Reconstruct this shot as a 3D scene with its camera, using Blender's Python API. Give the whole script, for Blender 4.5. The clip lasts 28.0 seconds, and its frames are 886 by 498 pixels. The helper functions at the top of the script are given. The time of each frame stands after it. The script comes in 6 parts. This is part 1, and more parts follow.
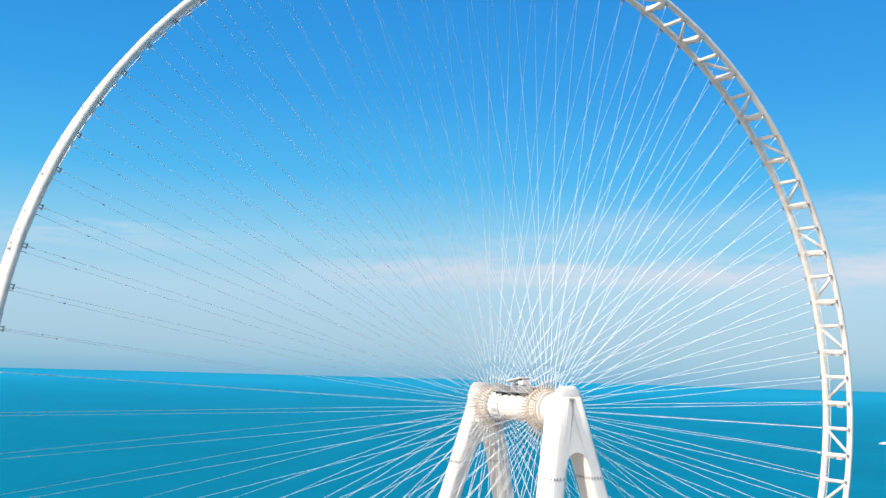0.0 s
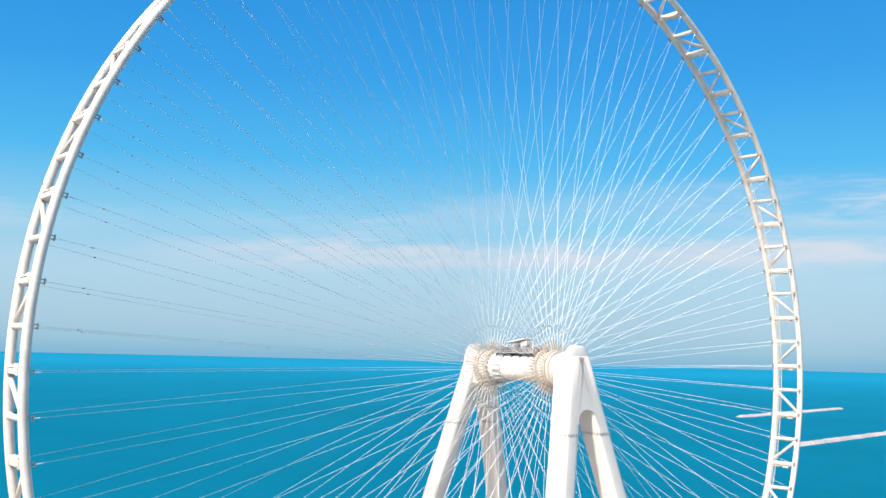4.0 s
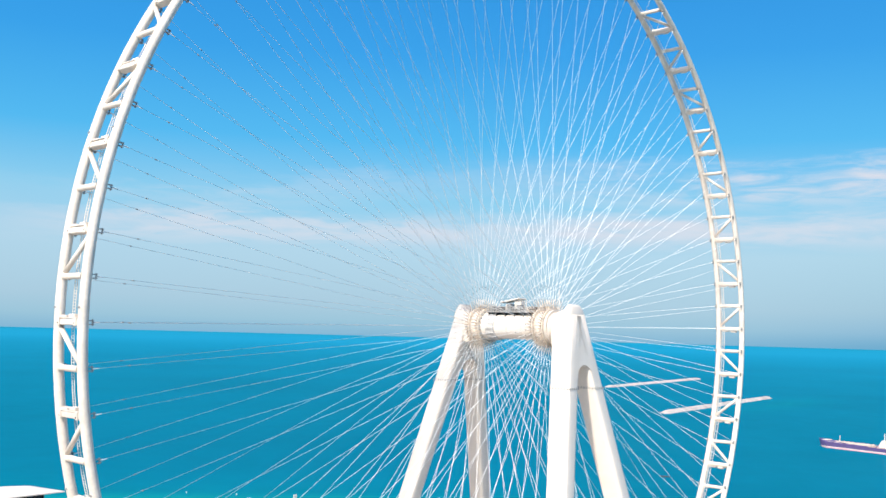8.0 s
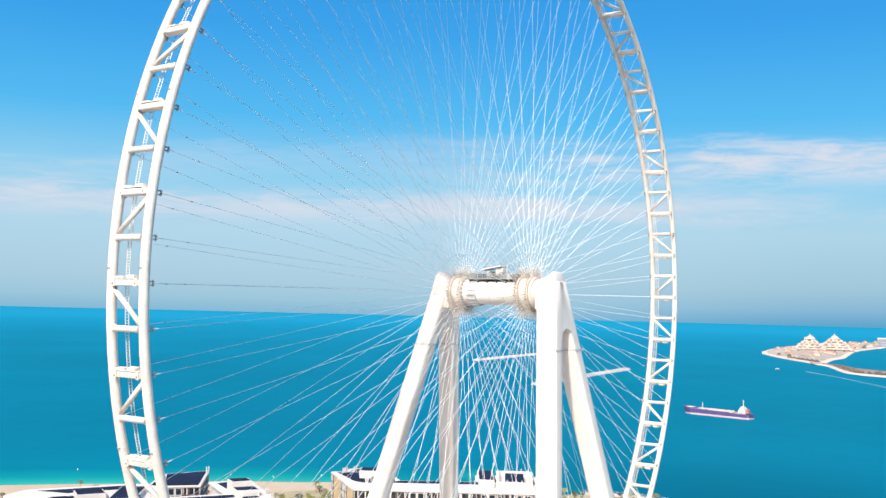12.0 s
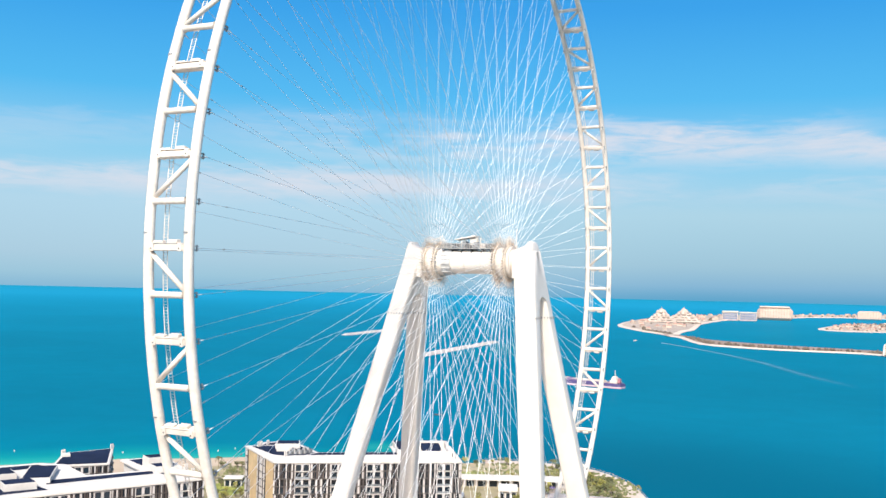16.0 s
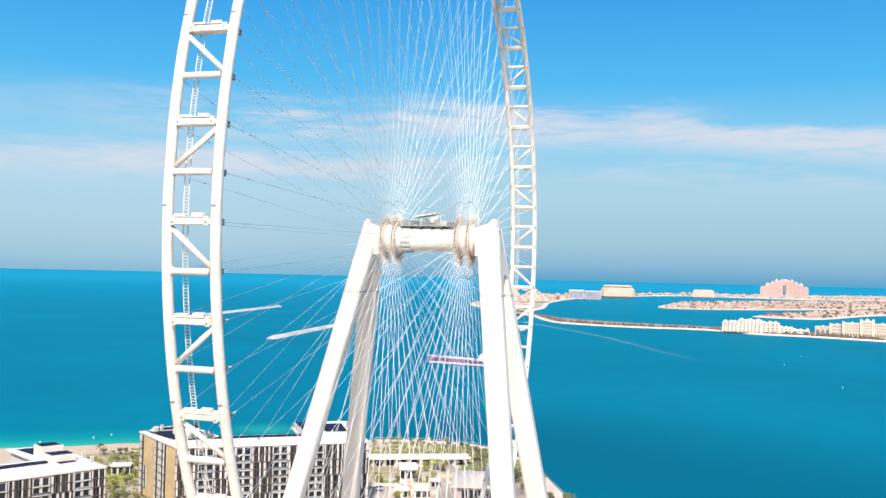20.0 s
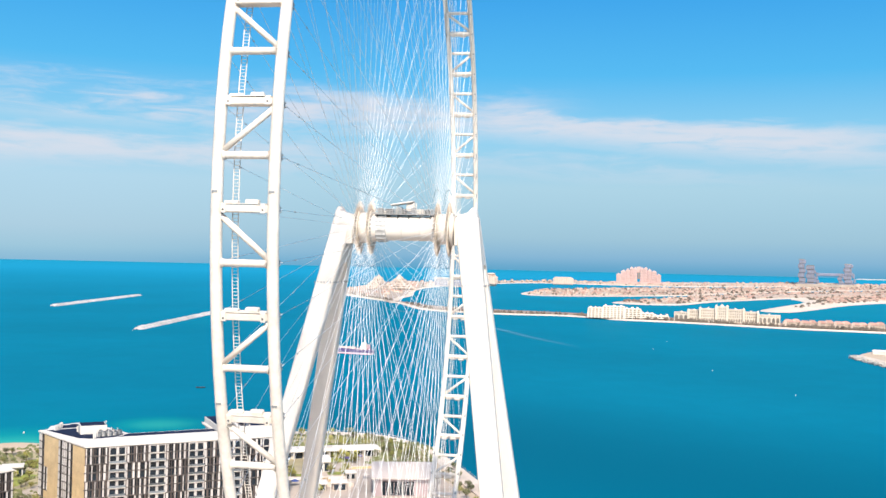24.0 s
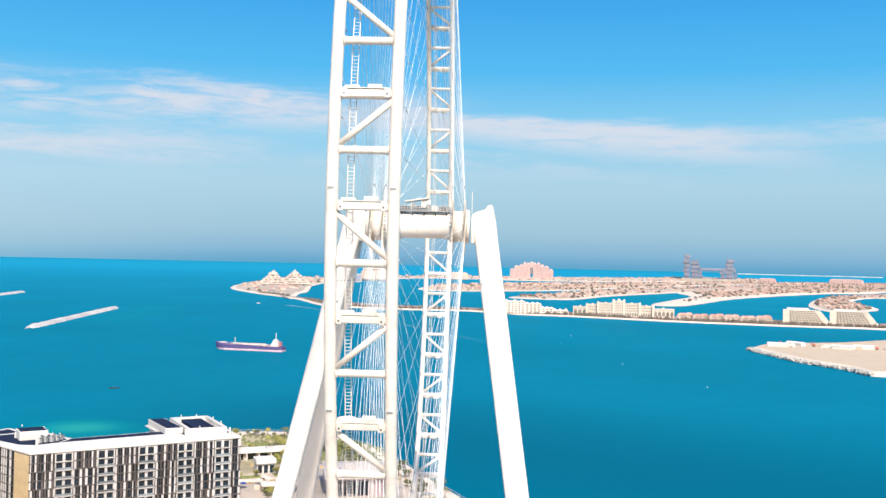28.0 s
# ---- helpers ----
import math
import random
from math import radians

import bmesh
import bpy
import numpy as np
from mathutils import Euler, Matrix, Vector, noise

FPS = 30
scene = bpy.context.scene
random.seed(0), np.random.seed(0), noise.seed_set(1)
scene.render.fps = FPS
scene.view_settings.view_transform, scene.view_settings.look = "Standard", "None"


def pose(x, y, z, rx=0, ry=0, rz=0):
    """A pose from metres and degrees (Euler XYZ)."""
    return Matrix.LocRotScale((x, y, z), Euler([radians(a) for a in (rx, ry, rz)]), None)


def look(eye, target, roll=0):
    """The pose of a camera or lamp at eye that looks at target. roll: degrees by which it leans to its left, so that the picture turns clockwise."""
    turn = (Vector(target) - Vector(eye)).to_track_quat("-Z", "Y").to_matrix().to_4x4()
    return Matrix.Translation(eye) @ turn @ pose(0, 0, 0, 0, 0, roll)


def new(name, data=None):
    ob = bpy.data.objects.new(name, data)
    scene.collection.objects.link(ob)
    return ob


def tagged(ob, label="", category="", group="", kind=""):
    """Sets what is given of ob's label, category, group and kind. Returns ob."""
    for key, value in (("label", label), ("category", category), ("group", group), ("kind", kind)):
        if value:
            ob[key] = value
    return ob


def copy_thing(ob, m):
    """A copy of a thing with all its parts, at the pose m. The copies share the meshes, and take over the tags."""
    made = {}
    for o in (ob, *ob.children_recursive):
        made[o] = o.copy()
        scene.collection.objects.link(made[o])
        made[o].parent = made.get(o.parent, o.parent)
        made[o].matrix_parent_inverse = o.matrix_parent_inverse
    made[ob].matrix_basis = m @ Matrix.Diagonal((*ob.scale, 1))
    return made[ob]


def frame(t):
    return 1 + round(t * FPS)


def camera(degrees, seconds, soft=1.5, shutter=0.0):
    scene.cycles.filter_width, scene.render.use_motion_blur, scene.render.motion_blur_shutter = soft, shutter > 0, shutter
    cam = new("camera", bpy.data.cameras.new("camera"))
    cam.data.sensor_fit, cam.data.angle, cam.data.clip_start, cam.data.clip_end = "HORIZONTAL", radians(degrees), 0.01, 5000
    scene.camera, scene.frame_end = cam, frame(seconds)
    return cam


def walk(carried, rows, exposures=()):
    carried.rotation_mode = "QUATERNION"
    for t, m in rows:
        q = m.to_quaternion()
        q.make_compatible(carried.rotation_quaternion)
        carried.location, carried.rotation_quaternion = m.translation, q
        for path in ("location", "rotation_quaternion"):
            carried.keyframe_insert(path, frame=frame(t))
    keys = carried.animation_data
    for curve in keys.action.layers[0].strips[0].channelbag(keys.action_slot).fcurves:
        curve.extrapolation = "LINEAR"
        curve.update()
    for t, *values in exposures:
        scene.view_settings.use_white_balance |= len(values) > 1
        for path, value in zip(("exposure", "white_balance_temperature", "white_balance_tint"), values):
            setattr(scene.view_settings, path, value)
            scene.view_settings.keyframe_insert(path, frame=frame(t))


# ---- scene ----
cam = camera(48.87, 28.0, soft=1.5)
# seconds, place in metres, turn in degrees (Euler XYZ); the wheel's hub stands over the origin
PATH = [
    (0, -140.62, -197.14, 139.34, 97.069, -1.574, -31.103),
    (0.5, -144.34, -194.71, 138.60, 96.994, -1.449, -32.045),
    (1, -148.03, -192.35, 137.86, 96.941, -1.397, -33.009),
    (1.5, -151.66, -190.06, 137.15, 96.845, -1.381, -33.988),
    (2, -155.26, -187.82, 136.44, 96.733, -1.382, -34.970),
    (3, -162.43, -183.27, 135.09, 96.455, -1.363, -36.969),
    (3.5, -166.00, -180.93, 134.44, 96.293, -1.365, -37.988),
    (5.5, -180.36, -171.52, 132.03, 95.628, -1.427, -41.994),
    (6.5, -187.57, -166.94, 130.87, 95.289, -1.462, -43.960),
    (7.5, -194.71, -162.42, 129.73, 94.963, -1.494, -45.943),
    (8.5, -202.01, -158.03, 128.69, 94.618, -1.530, -47.937),
    (9.5, -209.39, -153.37, 127.73, 94.317, -1.532, -50.009),
    (10.5, -216.60, -148.23, 126.80, 94.051, -1.480, -52.158),
    (11.5, -223.45, -142.64, 126.02, 93.743, -1.440, -54.268),
    (12.5, -229.70, -136.72, 125.33, 93.440, -1.415, -56.391),
    (14.5, -239.84, -123.85, 124.06, 92.814, -1.360, -60.605),
    (15.5, -243.84, -116.94, 123.46, 92.501, -1.347, -62.703),
    (16.5, -247.22, -109.78, 122.94, 92.197, -1.335, -64.756),
    (17.5, -249.91, -102.42, 122.56, 91.929, -1.368, -66.917),
    (18.5, -252.06, -94.79, 122.30, 91.643, -1.345, -69.247),
    (19.5, -253.68, -87.04, 122.05, 91.438, -1.315, -71.605),
    (20.5, -254.73, -79.28, 121.82, 91.296, -1.292, -73.904),
    (21.5, -255.35, -71.24, 121.73, 91.095, -1.264, -76.132),
    (22.5, -255.61, -62.96, 121.77, 90.930, -1.252, -78.291),
    (24.5, -255.20, -46.30, 121.82, 90.810, -1.337, -81.974),
    (25.5, -254.98, -38.00, 121.69, 90.785, -1.364, -83.633),
    (26.5, -254.89, -29.58, 121.62, 90.758, -1.338, -85.221),
    (27.5, -254.74, -21.04, 121.69, 90.698, -1.315, -86.866),
    (28, -254.42, -16.69, 121.75, 90.687, -1.311, -87.691),
]
walk(cam, [(t, pose(x, y, z, rx, ry, rz)) for t, x, y, z, rx, ry, rz in PATH])
import collections
# ---- sky and sun ----
SUN_AZ, SUN_EL = 256.5, 42.0      # degrees clockwise from +y; height over the horizon
world = bpy.data.worlds.new("sky")
scene.world = world
world.use_nodes = True
wn, wl = world.node_tree.nodes, world.node_tree.links
wn.clear()


def wmath(op, a, b=None, clamp=False):
    n = wn.new("ShaderNodeMath")
    n.operation, n.use_clamp = op, clamp
    for i, val in enumerate((a, b)):
        if val is None:
            continue
        if isinstance(val, (int, float)):
            n.inputs[i].default_value = val
        else:
            wl.new(val, n.inputs[i])
    return n.outputs[0]


def wsmooth(value, a, b):
    n = wn.new("ShaderNodeMapRange")
    n.interpolation_type = "SMOOTHSTEP"
    wl.new(value, n.inputs[0])
    n.inputs[1].default_value, n.inputs[2].default_value = a, b
    return n.outputs[0]


coord = wn.new("ShaderNodeTexCoord")
split = wn.new("ShaderNodeSeparateXYZ")
wl.new(coord.outputs["Generated"], split.inputs[0])
sx, sy, sz = split.outputs
elev = wmath("MULTIPLY", wmath("ARCSINE", sz), 57.29578)
azim = wmath("MULTIPLY", wmath("ARCTAN2", sx, sy), 57.29578)
HIGH = [(7.5, (0.25, 0.625, 0.88)), (11.0, (0.06, 0.49, 0.91)), (16.0, (0.018, 0.36, 0.86)), (24.0, (0.006, 0.26, 0.76)), (40.0, (0.006, 0.18, 0.58))]
NORTHERN = [(-4.0, (0.22, 0.49, 0.72)), (-0.35, (0.23, 0.50, 0.72)), (0.45, (0.32, 0.58, 0.755)), (1.6, (0.385, 0.61, 0.78)), (4.5, (0.43, 0.67, 0.84))]
EASTERN = [(-4.0, (0.10, 0.40, 0.66)), (-0.35, (0.07, 0.37, 0.63)), (0.45, (0.20, 0.46, 0.70)), (1.6, (0.30, 0.54, 0.715)), (4.5, (0.395, 0.64, 0.79))]
sky_side = []
for low in (NORTHERN, EASTERN):
    ramp = wn.new("ShaderNodeValToRGB")
    wl.new(wmath("DIVIDE", wmath("ADD", elev, 4.0), 44.0, True), ramp.inputs[0])
    els = ramp.color_ramp.elements
    stops = low + HIGH
    while len(els) < len(stops):
        els.new(0.5)
    for e, (deg, c) in zip(els, stops):
        e.position, e.color = (deg + 4.0) / 44.0, (*c, 1)
    sky_side.append(ramp)
# the haze over the land in the east is bluer than that over the open sea in the north
haze = wn.new("ShaderNodeMixRGB")
wl.new(wsmooth(azim, 58.0, 80.0), haze.inputs[0])
for k in (0, 1):
    wl.new(sky_side[k].outputs[0], haze.inputs[k + 1])
nishita = wn.new("ShaderNodeTexSky")
nishita.sky_type, nishita.sun_disc = "NISHITA", False
nishita.sun_elevation, nishita.sun_rotation = radians(SUN_EL), radians(SUN_AZ)
air = wn.new("ShaderNodeMixRGB")
air.blend_type = "MULTIPLY"
air.inputs[0].default_value = 1.0
air.inputs[2].default_value = (0.25, 0.25, 0.25, 1)
wl.new(nishita.outputs[0], air.inputs[1])
base_sky = wn.new("ShaderNodeMixRGB")
# the blue haze over the sea; overhead and round the sun the clear-sky model takes over
seaward = wsmooth(wmath("ADD", wmath("MULTIPLY", sx, 0.866), wmath("MULTIPLY", sy, 0.5)), -0.55, 0.15)
wl.new(wmath("MULTIPLY", seaward, wmath("SUBTRACT", 0.94, wmath("MULTIPLY", wsmooth(elev, 22.0, 50.0), 0.94))), base_sky.inputs[0])
wl.new(air.outputs[0], base_sky.inputs[1])
wl.new(haze.outputs[0], base_sky.inputs[2])


def streak(az0, az1, el0, el1, thick, seed, amount):
    """A long thin cloud between two bearings, whose height runs from el0 to el1; returns its cover."""
    pos = wn.new("ShaderNodeCombineXYZ")
    wl.new(wmath("MULTIPLY", azim, 0.07), pos.inputs[0])
    wl.new(wmath("MULTIPLY", elev, 0.42), pos.inputs[1])
    pos.inputs[2].default_value = seed
    big = wn.new("ShaderNodeTexNoise")
    big.inputs["Scale"].default_value, big.inputs["Detail"].default_value, big.inputs["Roughness"].default_value = 1.0, 7.0, 0.55
    big.inputs["Distortion"].default_value = 0.5
    wl.new(pos.outputs[0], big.inputs["Vector"])
    torn = wn.new("ShaderNodeTexNoise")
    torn.inputs["Scale"].default_value, torn.inputs["Detail"].default_value, torn.inputs["Roughness"].default_value = 4.2, 8.0, 0.6
    torn.inputs["Distortion"].default_value = 0.8
    wl.new(pos.outputs[0], torn.inputs["Vector"])
    line = wmath("ADD", wmath("MULTIPLY", wmath("SUBTRACT", azim, az0), (el1 - el0) / (az1 - az0)), el0)
    off = wmath("ABSOLUTE", wmath("SUBTRACT", wmath("SUBTRACT", elev, line), wmath("ADD", wmath("MULTIPLY", wmath("SUBTRACT", big.outputs[0], 0.5), 2.6), wmath("MULTIPLY", wmath("SUBTRACT", torn.outputs[0], 0.5), 1.3))))
    body = wmath("SUBTRACT", 1.0, wsmooth(off, thick * 0.15, thick))
    ends = wmath("MULTIPLY", wsmooth(azim, az0 - 6, az0 + 8), wmath("SUBTRACT", 1.0, wsmooth(azim, az1 - 8, az1 + 5)))
    return wmath("MULTIPLY", wmath("MULTIPLY", wmath("MULTIPLY", body, ends), wsmooth(wmath("ADD", wmath("MULTIPLY", big.outputs[0], 0.6), wmath("MULTIPLY", torn.outputs[0], 0.4)), 0.33, 0.6)), amount)


cover = None
for spec in ((54, 86, 8.6, 8.5, 1.75, 3.1, 0.95), (80, 108, 8.6, 6.2, 1.4, 5.7, 0.85), (24, 78, 5.4, 6.0, 1.25, 9.3, 0.7), (44, 76, 5.9, 6.4, 1.0, 41.0, 0.5), (72, 100, 6.4, 5.1, 0.9, 12.9, 0.32),
             (106, 125, 7.2, 7.6, 0.8, 15.2, 0.45), (34, 52, 7.9, 8.7, 1.3, 21.4, 0.2), (26, 40, 7.3, 7.6, 0.9, 27.8, 0.3), (-60, 20, 6.0, 7.0, 1.0, 33.1, 0.4)):
    s = streak(*spec)
    cover = s if cover is None else wmath("ADD", cover, wmath("MULTIPLY", s, wmath("SUBTRACT", 1.0, cover)))
clouded = wn.new("ShaderNodeMixRGB")
clouded.inputs[2].default_value = (0.78, 0.80, 0.885, 1)
wl.new(cover, clouded.inputs[0])
wl.new(base_sky.outputs[0], clouded.inputs[1])
background = wn.new("ShaderNodeBackground")
background.inputs[1].default_value = 0.55
wl.new(clouded.outputs[0], background.inputs[0])
out = wn.new("ShaderNodeOutputWorld")
wl.new(background.outputs[0], out.inputs[0])

sun = new("sun", bpy.data.lights.new("sun", "SUN"))
sun.data.energy, sun.data.angle, sun.data.color = 4.0, radians(3.0), (1.0, 0.925, 0.81)
sd = Vector((math.sin(radians(SUN_AZ)) * math.cos(radians(SUN_EL)), math.cos(radians(SUN_AZ)) * math.cos(radians(SUN_EL)), math.sin(radians(SUN_EL))))
sun.matrix_world = look(sd * 400 + Vector((0, 0, 200)), (0, 0, 200))
scene.view_settings.exposure = 0.78

# ---- materials ----


def surface(name, color, rough=0.6, metal=0.0, spread=0.12, grain=1.0, stain=0.12, bump=0.0, each=0.0, spec=0.5, tint=None):
    """A painted, stony or metal surface: grain and stains at two scales, in metres; each: how much one piece differs from the next."""
    m = bpy.data.materials.new(name)
    m.use_nodes = True
    nt = m.node_tree
    b = nt.nodes["Principled BSDF"]
    b.inputs["Roughness"].default_value, b.inputs["Metallic"].default_value, b.inputs["Specular IOR Level"].default_value = rough, metal, spec
    tc = nt.nodes.new("ShaderNodeNewGeometry")
    fine = nt.nodes.new("ShaderNodeTexNoise")
    fine.inputs["Scale"].default_value, fine.inputs["Detail"].default_value = grain, 6.0
    wide = nt.nodes.new("ShaderNodeTexNoise")
    wide.inputs["Scale"].default_value, wide.inputs["Detail"].default_value = grain * 0.13, 4.0
    for n in (fine, wide):
        nt.links.new(tc.outputs["Position"], n.inputs["Vector"])
    hsv = nt.nodes.new("ShaderNodeHueSaturation")
    hsv.inputs["Color"].default_value = (*color, 1)

    def mul(sock, lo, hi):
        r = nt.nodes.new("ShaderNodeMapRange")
        r.inputs[1].default_value, r.inputs[2].default_value, r.inputs[3].default_value, r.inputs[4].default_value = 0.3, 0.7, lo, hi
        nt.links.new(sock, r.inputs[0])
        return r.outputs[0]
    a = mul(fine.outputs[0], 1 - spread, 1 + spread)
    c = mul(wide.outputs[0], 1 - stain, 1 + stain * 0.5)
    p = nt.nodes.new("ShaderNodeMath")
    p.operation = "MULTIPLY"
    nt.links.new(a, p.inputs[0])
    nt.links.new(c, p.inputs[1])
    val = p.outputs[0]
    if each:
        info = nt.nodes.new("ShaderNodeObjectInfo")
        r = nt.nodes.new("ShaderNodeMapRange")
        r.inputs[3].default_value, r.inputs[4].default_value = 1 - each, 1 + each
        nt.links.new(info.outputs["Random"], r.inputs[0])
        q = nt.nodes.new("ShaderNodeMath")
        q.operation = "MULTIPLY"
        nt.links.new(val, q.inputs[0])
        nt.links.new(r.outputs[0], q.inputs[1])
        val = q.outputs[0]
    nt.links.new(val, hsv.inputs["Value"])
    col = hsv.outputs[0]
    if tint:
        mix = nt.nodes.new("ShaderNodeMixRGB")
        mix.inputs[2].default_value = (*tint, 1)
        nt.links.new(mul(wide.outputs[0], 0.0, 0.8), mix.inputs[0])
        nt.links.new(col, mix.inputs[1])
        col = mix.outputs[0]
    nt.links.new(col, b.inputs["Base Color"])
    rr = mul(fine.outputs[0], max(rough - 0.08, 0.02), min(rough + 0.08, 1))
    nt.links.new(rr, b.inputs["Roughness"])
    if bump:
        bp = nt.nodes.new("ShaderNodeBump")
        bp.inputs["Strength"].default_value, bp.inputs["Distance"].default_value = bump, 0.1
        nt.links.new(fine.outputs[0], bp.inputs["Height"])
        nt.links.new(bp.outputs[0], b.inputs["Normal"])
    return m


WHITE = surface("white_steel_paint", (0.65, 0.575, 0.505), 0.45, grain=1.4, spread=0.08, stain=0.16)
LEG = surface("white_leg_paint", (0.67, 0.60, 0.535), 0.5, grain=0.5, spread=0.03, stain=0.07)
CABLE = surface("white_sheathed_cable", (0.88, 0.865, 0.85), 0.45, 0.0, grain=0.3, spread=0.05, stain=0.1)
DARK = surface("dark_steel", (0.06, 0.06, 0.065), 0.5, 0.3, grain=3)
GREY = surface("grey_steel", (0.24, 0.245, 0.25), 0.5, 0.2, grain=3)
RAILGREY = surface("weathered_grey_railing", (0.36, 0.345, 0.33), 0.5, 0.2, grain=3)
RAILPALE = surface("pale_grey_steel", (0.5, 0.485, 0.47), 0.5, grain=1.2, spread=0.2, stain=0.3)
TANFIT = surface("weathered_beige_steel", (0.66, 0.57, 0.475), 0.6, grain=2.5, spread=0.2, stain=0.2)
RUSTFIT = surface("weathered_brown_steel", (0.5, 0.4, 0.315), 0.6, grain=2.5, spread=0.25, stain=0.25, each=0.25)
SAND = surface("beach_sand", (0.5, 0.39, 0.29), 0.95, grain=0.25, spread=0.08, stain=0.12, bump=0.2, tint=(0.385, 0.29, 0.205))
PAVING = surface("pale_paving", (0.44, 0.37, 0.31), 0.85, grain=0.35, spread=0.2, stain=0.2, tint=(0.33, 0.275, 0.225))
ROCK = surface("breakwater_rock", (0.4, 0.37, 0.335), 0.9, grain=0.4, spread=0.3, bump=0.5, each=0.15)
RENDERWALL = surface("white_render", (0.57, 0.525, 0.485), 0.8, grain=0.8, spread=0.05, stain=0.12)
TANWALL = surface("tan_cladding", (0.53, 0.38, 0.21), 0.75, grain=1.5, spread=0.1, stain=0.15, each=0.06)
BROWNWALL = surface("brown_louvre", (0.055, 0.042, 0.038), 0.65, grain=2, spread=0.12, each=0.6)
LIGHTPANEL = surface("pale_panel", (0.47, 0.435, 0.42), 0.75, grain=1.2, spread=0.06, each=0.12)
SLAB = surface("dark_floor_edge", (0.06, 0.05, 0.047), 0.7, grain=1.5)
ROOFING = surface("dark_roof_membrane", (0.011, 0.018, 0.045), 0.95, grain=0.4, spread=0.2, stain=0.3, spec=0.12)
WHITEROOF = surface("white_roof_coating", (0.63, 0.575, 0.525), 0.8, grain=0.4, spread=0.06, stain=0.12)
GLASS = surface("dark_window_glass", (0.012, 0.02, 0.03), 0.08, grain=2, spread=0.2, each=0.4)
SOIL = surface("dry_lawn", (0.27, 0.235, 0.115), 0.95, grain=0.12, spread=0.4, stain=0.4, tint=(0.42, 0.34, 0.245))


def sea_material():
    m = bpy.data.materials.new("sea_water")
    m.use_nodes = True
    nt = m.node_tree
    b = nt.nodes["Principled BSDF"]
    b.inputs["Roughness"].default_value, b.inputs["IOR"].default_value, b.inputs["Specular IOR Level"].default_value = 0.3, 1.33, 0.0
    geo = nt.nodes.new("ShaderNodeNewGeometry")
    depth = nt.nodes.new("ShaderNodeAttribute")
    depth.attribute_name = "shallow"
    tone = nt.nodes.new("ShaderNodeValToRGB")
    e = tone.color_ramp.elements
    e[0].position, e[0].color = 0.0, (0.0, 0.134, 0.219, 1)
    e[1].position, e[1].color = 1.0, (0.12, 0.33, 0.27, 1)
    for p, c in ((0.3, (0.0, 0.145, 0.215, 1)), (0.55, (0.003, 0.21, 0.23, 1)), (0.8, (0.02, 0.30, 0.26, 1))):
        k = e.new(p)
        k.color = c
    nt.links.new(depth.outputs["Fac"], tone.inputs[0])
    swell = nt.nodes.new("ShaderNodeTexNoise")
    swell.inputs["Scale"].default_value, swell.inputs["Detail"].default_value = 0.0022, 5.0
    nt.links.new(geo.outputs["Position"], swell.inputs["Vector"])
    r = nt.nodes.new("ShaderNodeMapRange")
    r.inputs[1].default_value, r.inputs[2].default_value, r.inputs[3].default_value, r.inputs[4].default_value = 0.3, 0.7, 0.93, 1.07
    nt.links.new(swell.outputs[0], r.inputs[0])
    ripple = nt.nodes.new("ShaderNodeTexNoise")
    ripple.inputs["Scale"].default_value, ripple.inputs["Detail"].default_value, ripple.inputs["Distortion"].default_value = 0.025, 6.0, 0.6
    nt.links.new(geo.outputs["Position"], ripple.inputs["Vector"])
    rr = nt.nodes.new("ShaderNodeMapRange")
    rr.inputs[1].default_value, rr.inputs[2].default_value, rr.inputs[3].default_value, rr.inputs[4].default_value = 0.3, 0.7, 0.97, 1.03
    nt.links.new(ripple.outputs[0], rr.inputs[0])
    tide = nt.nodes.new("ShaderNodeMath")
    tide.operation = "MULTIPLY"
    nt.links.new(r.outputs[0], tide.inputs[0])
    nt.links.new(rr.outputs[0], tide.inputs[1])
    hsv = nt.nodes.new("ShaderNodeHueSaturation")
    nt.links.new(tone.outputs[0], hsv.inputs["Color"])
    nt.links.new(tide.outputs[0], hsv.inputs["Value"])
    # water pales with distance: the haze over it is painted into its colour
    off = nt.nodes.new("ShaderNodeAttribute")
    off.attribute_name = "haze_tint"
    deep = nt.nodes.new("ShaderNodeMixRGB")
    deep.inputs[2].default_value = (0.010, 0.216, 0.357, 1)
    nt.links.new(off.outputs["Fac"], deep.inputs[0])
    dark_fac = nt.nodes.new("ShaderNodeAttribute")
    dark_fac.attribute_name = "dark_water"
    cut = nt.nodes.new("ShaderNodeMixRGB")
    cut.inputs[2].default_value = (0.0, 0.093, 0.156, 1)
    nt.links.new(dark_fac.outputs["Fac"], cut.inputs[0])
    nt.links.new(hsv.outputs[0], cut.inputs[1])
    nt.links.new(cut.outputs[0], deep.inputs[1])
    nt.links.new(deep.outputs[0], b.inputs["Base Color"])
    wave = nt.nodes.new("ShaderNodeTexNoise")
    wave.inputs["Scale"].default_value, wave.inputs["Detail"].default_value = 0.12, 6.0
    nt.links.new(geo.outputs["Position"], wave.inputs["Vector"])
    bp = nt.nodes.new("ShaderNodeBump")
    bp.inputs["Strength"].default_value, bp.inputs["Distance"].default_value = 0.1, 1.0
    nt.links.new(wave.outputs[0], bp.inputs["Height"])
    nt.links.new(bp.outputs[0], b.inputs["Normal"])
    gloss = nt.nodes.new("ShaderNodeBsdfGlossy")
    gloss.inputs["Roughness"].default_value = 0.22
    nt.links.new(bp.outputs[0], gloss.inputs["Normal"])
    both = nt.nodes.new("ShaderNodeMixShader")
    both.inputs[0].default_value = 0.03
